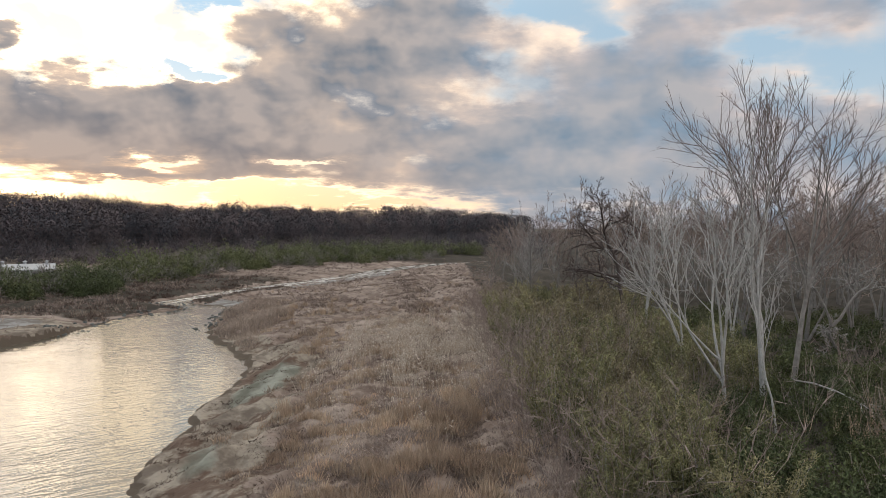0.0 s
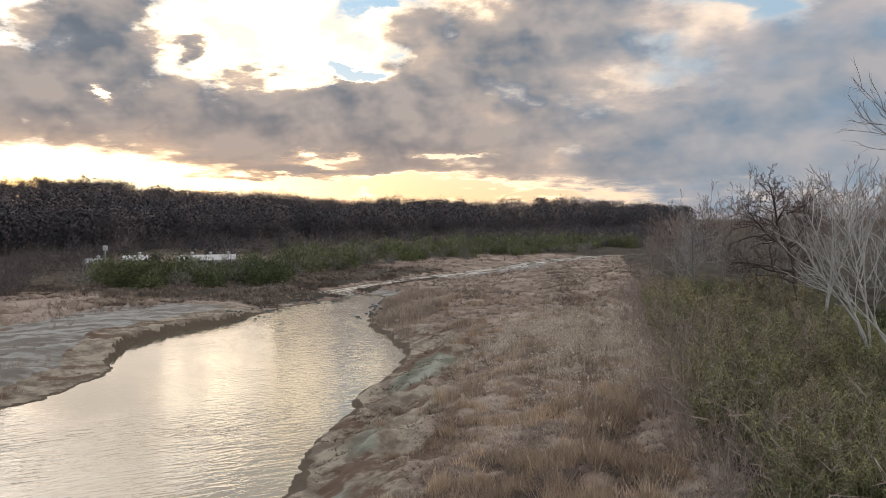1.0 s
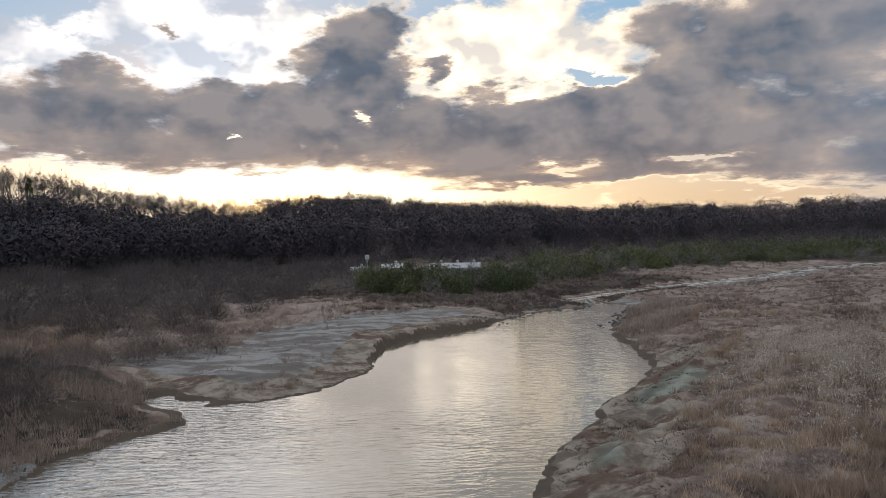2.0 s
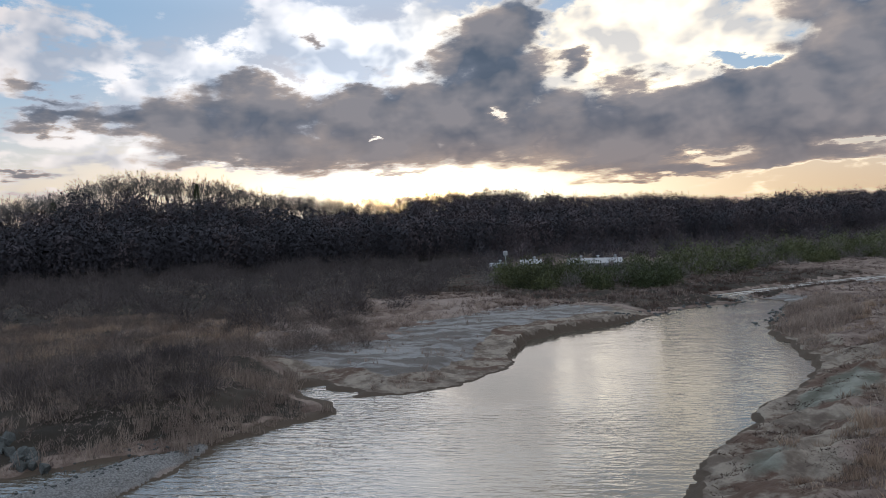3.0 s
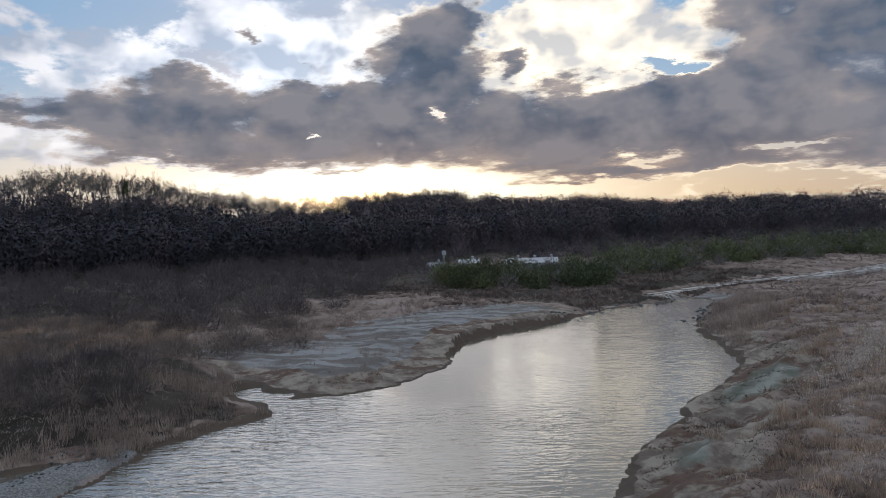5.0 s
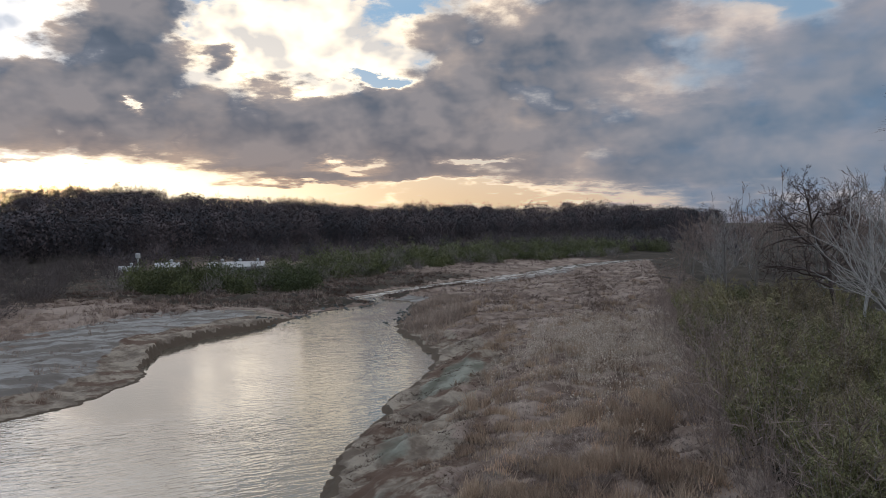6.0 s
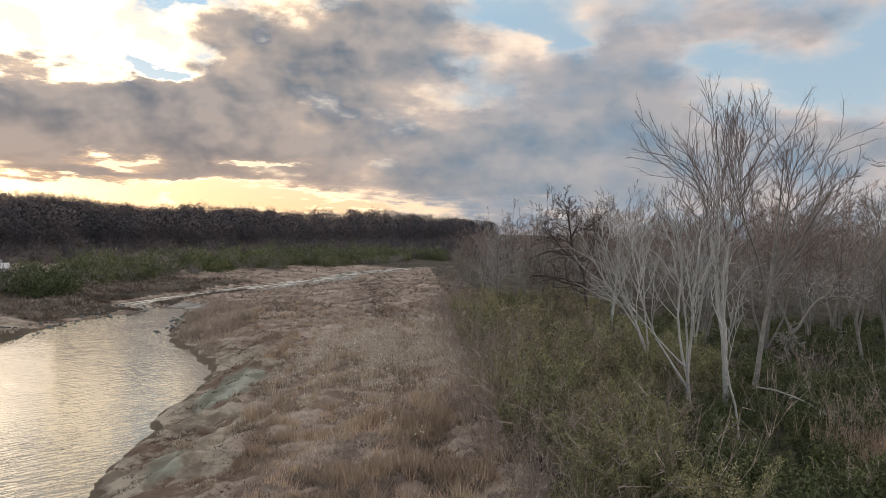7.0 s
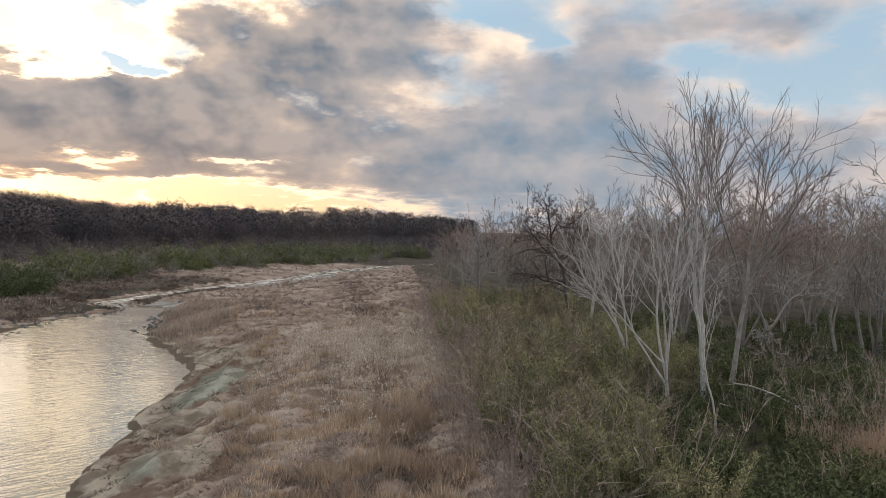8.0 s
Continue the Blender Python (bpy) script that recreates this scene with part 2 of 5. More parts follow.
PALE_BARK = material("pale_bark", ((0.27, 0.26, 0.245), (0.47, 0.455, 0.435)), 3.0, 0.85, 0.4, spread=0.25)
GREY_BARK = material("grey_bark", ((0.135, 0.122, 0.112), (0.25, 0.232, 0.215)), 3.0, 0.9, 0.4, spread=0.4)
DARK_BARK = material("dark_bark", ((0.06, 0.047, 0.043), (0.115, 0.09, 0.083)), 3.0, 0.9, 0.4, spread=0.3)
PALE_TWIG = material("pale_twig", ((0.29, 0.275, 0.262), (0.45, 0.432, 0.415)), 3.0, 0.9, 0.0, spread=0.4)
DARK_TWIG = material("dark_twig", ((0.075, 0.055, 0.05), (0.15, 0.115, 0.105)), 3.0, 0.9, 0.0, spread=0.4)
RED_TWIG = material("reddish_twig", ((0.23, 0.178, 0.15), (0.37, 0.298, 0.258)), 3.0, 0.9, 0.0, spread=0.4)
BROWN_TWIG = material("brown_twig", ((0.13, 0.095, 0.085), (0.22, 0.17, 0.155)), 3.0, 0.9, 0.0, spread=0.4)
WOOD_TWIG = material("wood_twig", ((0.19, 0.145, 0.125), (0.32, 0.255, 0.225)), 3.0, 0.9, 0.0, spread=0.4)
GREY_TWIG = material("grey_twig", ((0.20, 0.183, 0.172), (0.35, 0.332, 0.318)), 3.0, 0.9, 0.0, spread=0.4)
OLIVE_LEAF = material("olive_leaf", ((0.068, 0.069, 0.031), (0.29, 0.274, 0.136)), 1.2, 0.75, 0.0, spread=0.7)
YELLOW_LEAF = material("yellowing_leaf", ((0.15, 0.135, 0.066), (0.36, 0.32, 0.178)), 1.2, 0.8, 0.0, spread=0.7)
BROWN_LEAF = material("withered_leaf", ((0.13, 0.105, 0.068), (0.30, 0.25, 0.17)), 1.2, 0.85, 0.0, spread=0.7)
MOSS_LEAF = material("moss_green_leaf", ((0.034, 0.043, 0.017), (0.125, 0.138, 0.056)), 1.2, 0.75, 0.0, spread=0.7)
DARK_LEAF = material("dark_green_leaf", ((0.024, 0.034, 0.016), (0.10, 0.118, 0.05)), 1.2, 0.7, 0.0, spread=0.7)
REED_GREEN = material("green_reed", ((0.04, 0.052, 0.024), (0.14, 0.148, 0.066)), 0.25, 0.85, 0.0, detail_scale=1.0, spread=0.45)
BAMBOO = material("bamboo_leaf", ((0.07, 0.083, 0.04), (0.19, 0.198, 0.098)), 0.2, 0.8, 0.0, detail_scale=0.9, spread=0.45)
STRAW = material("dry_straw", ((0.34, 0.255, 0.185), (0.58, 0.46, 0.345), (0.23, 0.165, 0.122)), 0.35, 0.9, 0.0, detail_scale=2.5, attr="tone", spread=0.5)
DULL_STRAW = material("dull_straw", ((0.30, 0.24, 0.195), (0.48, 0.395, 0.325), (0.20, 0.155, 0.13)), 0.35, 0.95, 0.0, detail_scale=2.5, attr="tone", spread=0.5)
WEED = material("withered_weed", ((0.22, 0.172, 0.148), (0.45, 0.37, 0.325), (0.145, 0.108, 0.09)), 0.4, 0.95, 0.0, detail_scale=3.0, attr="tone", spread=0.5)
DARK_WEED = material("dark_weed", ((0.085, 0.058, 0.046), (0.19, 0.14, 0.112), (0.075, 0.055, 0.048)), 0.6, 0.95, 0.0, detail_scale=3.0, attr="tone", spread=0.5)
RUSSET = material("russet_grass", ((0.45, 0.315, 0.215), (0.66, 0.50, 0.37), (0.42, 0.285, 0.195)), 0.5, 0.9, 0.0, detail_scale=3.0, attr="tone", spread=0.5)
BRAMBLE = material("bramble_twig", ((0.06, 0.05, 0.048), (0.13, 0.11, 0.102), (0.24, 0.195, 0.165)), 0.3, 0.95, 0.0, attr="tone", spread=0.3)
FLUFF = material("seed_fluff", ((0.38, 0.32, 0.26), (0.57, 0.50, 0.42)), 2.0, 0.95, 0.0, spread=0.4)
SCRUB = material("scrub_twig", ((0.066, 0.057, 0.057), (0.135, 0.114, 0.108)), 0.12, 0.95, 0.0, detail_scale=0.6, spread=0.25)
THICKET = material("thicket_twig", ((0.13, 0.116, 0.107), (0.24, 0.216, 0.20)), 0.12, 0.95, 0.0, detail_scale=0.6, spread=0.25)
# distance haze is tinted in; third tone is both evergreen and backlit shade
WOODS = material("hazy_woods_twig", ((0.098, 0.080, 0.085), (0.152, 0.121, 0.122), (0.058, 0.057, 0.066)), 0.04, 0.95, 0.0, detail_scale=0.25, attr="tone", spread=0.06)
STONE = material("grey_stone", ((0.05, 0.055, 0.052), (0.135, 0.143, 0.138)), 1.5, 0.85, 0.6, spread=0.3)
WHITE_WALL = material("white_wall", ((0.34, 0.35, 0.35), (0.46, 0.47, 0.47)), 0.6, 0.6, 0.1, spread=0.1)
ROOFING = material("pale_roofing", ((0.30, 0.315, 0.33), (0.42, 0.435, 0.45)), 0.5, 0.5, 0.1, spread=0.1)
GLASS_DARK = material("dark_pane", ((0.03, 0.035, 0.04), (0.06, 0.07, 0.08)), 1.0, 0.15, 0.0, spread=0.1)
# blue-grey distance haze is mixed into the mountain's own colour
HAZE_ROCK = material("hazy_mountain", ((0.30, 0.30, 0.34), (0.38, 0.36, 0.38)), 0.003, 1.0, 0.0, spread=0.05)


def ground_material():
    mt = bpy.data.materials.new("river_ground")
    mt.use_nodes = True
    mt.node_tree.nodes.clear()
    n = Net(mt.node_tree)
    co = n.node("ShaderNodeTexCoord").outputs["Object"]
    big, mid, small = n.noise(co, 0.12, 5.0, 0.6), n.noise(co, 0.7, 6.0, 0.65), n.noise(co, 7.0, 5.0, 0.65)
    dry = n.mix(n.step(mid, 0.38, 0.62), (0.135, 0.098, 0.080), (0.295, 0.236, 0.195))
    dry = n.mix(n.m("MULTIPLY", n.step(small, 0.45, 0.7), 0.5), dry, (0.15, 0.105, 0.08))
    dry = n.mix(n.m("MULTIPLY", n.step(big, 0.5, 0.62), 0.6), dry, (0.38, 0.315, 0.27))
    silt = n.mix(n.step(mid, 0.38, 0.62), (0.14, 0.113, 0.09), (0.32, 0.277, 0.222))
    silt = n.mix(n.m("MULTIPLY", n.step(n.noise(n.along(co, 60, 0.5, 1.0), 0.42, 6.0, 0.68), 0.5, 0.57), 0.9), silt, (0.105, 0.066, 0.048))
    silt = n.mix(n.m("MULTIPLY", n.step(small, 0.5, 0.75), 0.4), silt, (0.12, 0.095, 0.07))
    streak = n.noise(n.along(co, 40, 0.22, 1.0), 0.9, 6.0, 0.62)
    grey = n.mix(n.step(streak, 0.42, 0.6), (0.15, 0.135, 0.12), (0.30, 0.295, 0.285))
    grey = n.mix(n.m("MULTIPLY", n.step(small, 0.55, 0.7), 0.6), grey, (0.16, 0.14, 0.125))
    # dark soil, made near-black to carry the shade under the plants
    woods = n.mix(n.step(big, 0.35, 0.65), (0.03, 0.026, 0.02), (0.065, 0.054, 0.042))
    edge = n.m("MULTIPLY_ADD", mid, 0.5, -0.25)
    col = n.mix(n.step(n.m("ADD", n.attr("silt"), edge), 0.4, 0.6), dry, silt)
    col = n.mix(n.step(n.m("ADD", n.attr("grey"), edge), 0.4, 0.6), col, grey)
    sage = n.mix(n.step(n.noise(n.along(co, 62, 0.35, 1.0), 1.1, 5.0, 0.6), 0.38, 0.62), (0.14, 0.14, 0.112), (0.275, 0.28, 0.235))
    col = n.mix(n.step(n.m("ADD", n.attr("moss"), n.m("MULTIPLY", edge, 1.4)), 0.4, 0.65), col, sage)
    pebbly = n.mix(n.step(n.noise(co, 11.0, 4.0, 0.7), 0.4, 0.62), (0.13, 0.128, 0.122), (0.275, 0.27, 0.26))
    col = n.mix(n.attr("gravel"), col, pebbly)
    col = n.mix(n.step(n.m("ADD", n.attr("soil_shade"), edge), 0.4, 0.6), col, woods)
    # wet rim, its dark also painting the shadow below the bank edge
    col = n.mix(n.step(n.m("ADD", n.attr("wet"), n.m("MULTIPLY", edge, 0.8)), 0.4, 0.62), col, (0.095, 0.074, 0.055))
    p = n.node("ShaderNodeBsdfPrincipled")
    n.put(p.inputs["Base Color"], col)
    n.put(p.inputs["Roughness"], 0.9)
    n.put(p.inputs["Specular IOR Level"], 0.2)
    bp = n.node("ShaderNodeBump")
    n.put(bp.inputs["Strength"], 0.7)
    n.put(bp.inputs["Distance"], 0.12)
    n.put(bp.inputs["Height"], n.m("ADD", mid, n.m("MULTIPLY", small, 0.35)))
    n.put(p.inputs["Normal"], bp.outputs[0])
    n.put(n.node("ShaderNodeOutputMaterial").inputs["Surface"], p.outputs[0])
    return mt


def water_material():
    mt = bpy.data.materials.new("river_water")
    mt.use_nodes = True
    mt.node_tree.nodes.clear()
    n = Net(mt.node_tree)
    co = n.node("ShaderNodeTexCoord").outputs["Object"]
    ripples = n.noise(n.along(co, 36, 0.4, 1.25), 2.9, 3.0, 0.5, 0.5)
    swell = n.noise(n.along(co, 30, 0.35, 1.0), 0.8, 2.0, 0.5)
    calm = n.step(n.noise(co, 0.07, 3.0, 0.5), 0.38, 0.62, 0.2, 1.0)
    parts = n.node("ShaderNodeSeparateXYZ")
    n.put(parts.inputs[0], co)
    far = n.m("ADD", n.step(parts.outputs[1], 20.0, 34.0, 1.0, 0.2), n.step(parts.outputs[1], 48.0, 66.0, 0.0, 0.4))
    rapid = n.noise(n.along(co, 66, 0.12, 1.0), 1.3, 5.0, 0.6)
    # pale foam streaks; their colour also paints the bright sky's reflection
    foam_glare = n.m("MULTIPLY", n.step(rapid, 0.42, 0.60, 0.0, 0.85), n.step(parts.outputs[1], 80.0, 88.0))
    p = n.node("ShaderNodeBsdfPrincipled")
    n.put(p.inputs["Base Color"], n.mix(foam_glare, n.mix(n.noise(co, 0.1, 3.0), (0.09, 0.078, 0.058), (0.13, 0.114, 0.087)), (0.40, 0.39, 0.375)))
    n.put(p.inputs["Roughness"], n.m("MULTIPLY_ADD", foam_glare, 0.5, 0.035))
    n.put(p.inputs["IOR"], 2.3)
    n.put(p.inputs["Specular IOR Level"], 0.5)
    bp = n.node("ShaderNodeBump")
    n.put(bp.inputs["Strength"], n.m("MULTIPLY", calm, far))
    n.put(bp.inputs["Distance"], 0.1)
    n.put(bp.inputs["Height"], n.m("ADD", ripples, n.m("MULTIPLY", swell, 0.9)))
    n.put(p.inputs["Normal"], bp.outputs[0])
    n.put(n.node("ShaderNodeOutputMaterial").inputs["Surface"], p.outputs[0])
    return mt


GROUND, WATER = ground_material(), water_material()

# ======================= mesh helpers =======================


class Geo:
    """Collects vertices and faces of one mesh."""

    def __init__(self):
        self.v, self.f, self.n, self.tone = [], [], 0, []

    def add(self, v, f, tone=0.0):
        v = np.asarray(v, float)
        self.v.append(v)
        self.f.extend([tuple(int(q) + self.n for q in face) for face in f] if isinstance(f, list) else (f + self.n).tolist())
        self.tone.append(np.full(len(v), tone) if np.isscalar(tone) else tone)
        self.n += len(v)

    def mesh(self, name, mt, smooth=False, tones=False):
        me = bpy.data.meshes.new(name)
        me.from_pydata(np.concatenate(self.v).tolist() if self.v else [], [], self.f)
        me.materials.append(mt)
        if tones:
            me.attributes.new("tone", "FLOAT", "POINT").data.foreach_set("value", np.concatenate(self.tone))
        if smooth:
            me.polygons.foreach_set("use_smooth", [True] * len(me.polygons))
        return me


def part(name, me, parent, label=""):
    ob = new(name, me)
    ob.parent = parent
    return tagged(ob, label=label)


def tube(geo, pts, radii, sides=5, cap=False):
    pts = np.asarray(pts, float)
    d = np.gradient(pts, axis=0)
    d /= np.linalg.norm(d, axis=1)[:, None] + 1e-9
    ref = np.array((0.0, 0.0, 1.0)) if abs(d[:, 2]).mean() < 0.7 else np.array((1.0, 0.0, 0.0))
    u = np.cross(d, ref)
    u /= np.linalg.norm(u, axis=1)[:, None] + 1e-9
    w = np.cross(d, u)
    a = np.arange(sides) * 2 * np.pi / sides
    ring = u[:, None] * np.cos(a)[None, :, None] + w[:, None] * np.sin(a)[None, :, None]
    v = (pts[:, None] + ring * np.asarray(radii)[:, None, None]).reshape(-1, 3)
    f = []
    for i in range(len(pts) - 1):
        for j in range(sides):
            k = (j + 1) % sides
            f.append((i * sides + j, i * sides + k, (i + 1) * sides + k, (i + 1) * sides + j))
    if cap:
        f.append(tuple(range(sides))[::-1])
        f.append(tuple(range((len(pts) - 1) * sides, len(pts) * sides)))
    geo.v.append(v)
    geo.f.extend([tuple(q + geo.n for q in face) for face in f])
    geo.tone.append(np.zeros(len(v)))
    geo.n += len(v)


def spikes(base, tip, width):
    """Thin upright triangles from base to tip: blades, twigs, leaves."""
    d = tip - base
    side = np.cross(d, np.random.normal(size=d.shape))
    side /= np.linalg.norm(side, axis=1)[:, None] + 1e-9
    side *= np.asarray(width).reshape(-1, 1) * 0.5
    v = np.stack((base - side, base + side, tip), 1).reshape(-1, 3)
    return v, np.arange(len(v)).reshape(-1, 3)


def leaves_at(mid, way, length, width):
    """Leaf blades of four corners about mid, pointing along way."""
    way = way / (np.linalg.norm(way, axis=1)[:, None] + 1e-9)
    side = np.cross(way, np.random.normal(size=way.shape))
    side /= np.linalg.norm(side, axis=1)[:, None] + 1e-9
    l, w = np.asarray(length).reshape(-1, 1), np.asarray(width).reshape(-1, 1)
    v = np.stack((mid - way * l * 0.5, mid + side * w * 0.5, mid + way * l * 0.5, mid - side * w * 0.5), 1).reshape(-1, 3)
    return v, np.arange(len(v)).reshape(-1, 4)


# ======================= the lie of the land =======================
RIGHT_BANK = [(-60, -4), (0, -8), (20, -10.1), (24, -10.6), (27, -11.6), (31, -11.4), (35, -12.4), (40, -11.9), (46, -12.7),
              (48.5, -13.9), (54, -16.6), (57, -18.8), (64, -21.4), (72, -22.6), (80, -24.8)]
LEFT_BANK = [(82, -27), (79, -28.6), (75, -30), (69, -32.2), (57.5, -32.5), (51, -34.1), (46, -34.2), (41, -32), (37, -29.2),
             (31.5, -28.2), (27, -29.4), (25.7, -31.2), (25.8, -36.2), (23.7, -36), (23.3, -30.5), (22.3, -29.2), (15.2, -29.5),
             (12.2, -31.0), (9, -32.0), (5, -33.2), (0, -34.5), (-60, -36)]
UPSTREAM = [(-27.5, 79), (-33, 84), (-30, 97), (-25.1, 110), (-17, 129), (-12, 150), (-2, 172), (25, 200), (70, 225)]
GRAVEL_BAR = [(-26.5, 1), (-27.8, 8), (-28.9, 12), (-29.3, 14.5)]
RIDGE = [(-180, 3.0), (-80, 2.6), (-75.5, 2.8), (-73.5, 3.1), (-70.6, 4.3), (-67.2, 4.9), (-64.5, 4.6), (-60.8, 4.2), (-58.7, 3.5),
         (-54.8, 2.9), (-50.8, 2.5), (-46.2, 2.35), (-43, 2.8), (-38.4, 2.75), (-35.7, 2.3), (-30.8, 1.75), (-27, 1.95), (-24, 1.5),
         (-20.8, 1.05), (-17.5, 1.4), (-13.8, 1.25), (-10.2, 0.95), (-5.2, 1.15), (-1.1, 0.9), (2.6, 0.65), (5.3, 0.3), (12, 0.0), (180, 0.0)]
AWAY = [(-180, 300), (-75, 250), (-60, 255), (-45, 285), (-35, 320), (-25, 380), (-15, 470), (-5, 650), (3, 850), (10, 1000), (180, 1000)]
RIDGE_A, RIDGE_E = np.array(RIDGE).T
AWAY_A, AWAY_D = np.array(AWAY).T
WOOD_TOP = 11.0
POLY = np.array([(x, y) for y, x in RIGHT_BANK] + [(x, y) for y, x in LEFT_BANK], float)


def to_line(x, y, pts):
    best = np.full(x.shape, 1e9)
    p = np.asarray(pts, float)
    for (ax, ay), (bx, by) in zip(p[:-1], p[1:]):
        dx, dy = bx - ax, by - ay
        k = np.clip(((x - ax) * dx + (y - ay) * dy) / (dx * dx + dy * dy), 0, 1)
        best = np.minimum(best, np.hypot(x - ax - k * dx, y - ay - k * dy))
    return best


def inside(x, y, p):
    hit = np.zeros(x.shape, bool)
    for (ax, ay), (bx, by) in zip(p, np.roll(p, -1, 0)):
        if ay != by:
            hit ^= ((ay > y) != (by > y)) & (x < (bx - ax) * (y - ay) / (by - ay) + ax)
    return hit


def sstep(a, b, x):
    k = np.clip((x - a) / (b - a), 0, 1)
    return k * k * (3 - 2 * k)


GRAIN = [(random.uniform(0, 6.28), random.uniform(0, 6.28)) for _ in range(24)]


def rough(x, y, size, octaves=4):
    """Smooth uneven ground, about -1 to 1."""
    out, k, amp = np.zeros(np.shape(x)), 1.0 / size, 1.0
    for o in range(octaves):
        for j in range(3):
            a, ph = GRAIN[(o * 3 + j) % 24]
            out += amp * 0.45 * np.sin((x * math.cos(a) + y * math.sin(a)) * k * 6.28 + ph + 1.3 * np.sin((x * math.sin(a) - y * math.cos(a)) * k * 3.9 + ph))
        k, amp = k * 2.03, amp * 0.5
    return out


def shore(x, y):
    """Metres from the water's edge, less than nothing in the water."""
    wob = rough(x, y, 3.0, 3) * 0.25
    d = to_line(x, y, np.vstack((POLY, POLY[:1])))
    d = np.where(inside(x, y, POLY), -d, d)
    d = np.minimum(d, to_line(x, y, UPSTREAM) - np.interp(y, [80, 100, 160], [1.5, 1.7, 2.4]))
    d = np.maximum(d, np.interp(y, [4, 9, 12, 14.5], [2.3, 1.8, 1.3, 0.5]) - to_line(x, y, GRAVEL_BAR))
    return d + wob * sstep(0, 30, np.hypot(x, y))


def on_bar(x, y):
    return sstep(0.0, 0.9, np.interp(y, [4, 9, 12, 14.5], [2.6, 2.2, 1.7, 1.0]) - to_line(x, y, GRAVEL_BAR)) * (y < 15.5)


def on_left(x, y):
    return x < np.interp(y, [-60, 10, 50, 80, 130, 170, 260], [-14, -19, -24, -28, -17, -4, 90])


def hill_share(x, y):
    r, a = np.hypot(x, y), np.degrees(np.arctan2(x, y))
    top = np.interp(a, AWAY_A, AWAY_D)
    return sstep(0.62, 1.0, r / top), top, np.interp(a, RIDGE_A, RIDGE_E)


def height(x, y, d=None):
    x, y = np.asarray(x, float), np.asarray(y, float)
    d = shore(x, y) if d is None else d
    left = on_left(x, y)
    r = np.hypot(x, y)
    cut = np.where(left, sstep(38, 43, y) * sstep(66, 58, y), 0.0)
    right_land = 0.30 * sstep(0, 0.5, d) + 0.45 * sstep(1.0, 3.2, d) + 0.55 * sstep(3.0, 8, d) + 0.3 * sstep(15, 40, d)
    left_land = (0.12 + 0.55 * cut) * sstep(0, 0.45, d) + (0.65 - 0.35 * cut) * sstep(0.4, 5, d) + 0.4 * sstep(8, 25, d) + 0.3 * sstep(25, 70, d)
    # the mound and the low gravel bar on the far side
    left_land = left_land + np.where(left, 1.3 * np.exp(-((x + 42) / 7) ** 2 - ((y - 17) / 8) ** 2), 0)
    left_land = left_land + 0.2 * on_bar(x, y)
    right_land = right_land * (1 - 0.72 * sstep(72, 86, y) * sstep(30, 10, d) * sstep(190, 150, y))
    h = np.where(left, left_land, right_land)
    amp = (0.10 * sstep(0.2, 4, d) + 0.10 * sstep(6, 20, d)) * (1 - on_bar(x, y))
    h = h + amp * rough(x, y, 5.0) + 0.05 * sstep(0.1, 1, d) * rough(x + 9, y, 1.3, 3)
    ledge = sstep(0.6, 1.5, d) * sstep(7, 4, d) * np.where(left, 0.3, 1.0) * sstep(64, 50, y)
    h = h + 0.07 * ledge * np.sin(d * 2.2 + 2.2 * rough(x, y, 9.0, 2))
    u, v = x * 0.45 + y * 0.9, x * 0.9 - y * 0.45
    h = h + 0.24 * ledge * rough(u * 0.3, v, 3.6, 3)
    h = np.where(d < 0, -0.9 * sstep(0, 2.5, -d), h)
    share, top, e = hill_share(x, y)
    crest = EYE + top * np.tan(np.radians(e)) - WOOD_TOP
    hill = share * np.maximum(crest - 2.0, 0) * np.where(r > top, 1.0 - 0.3 * sstep(1.0, 1.6, r / top), 1.0)
    folds = 1 + 0.16 * rough(x, y, 70, 2) * share * (1 - share) * 4
    return h + hill * folds


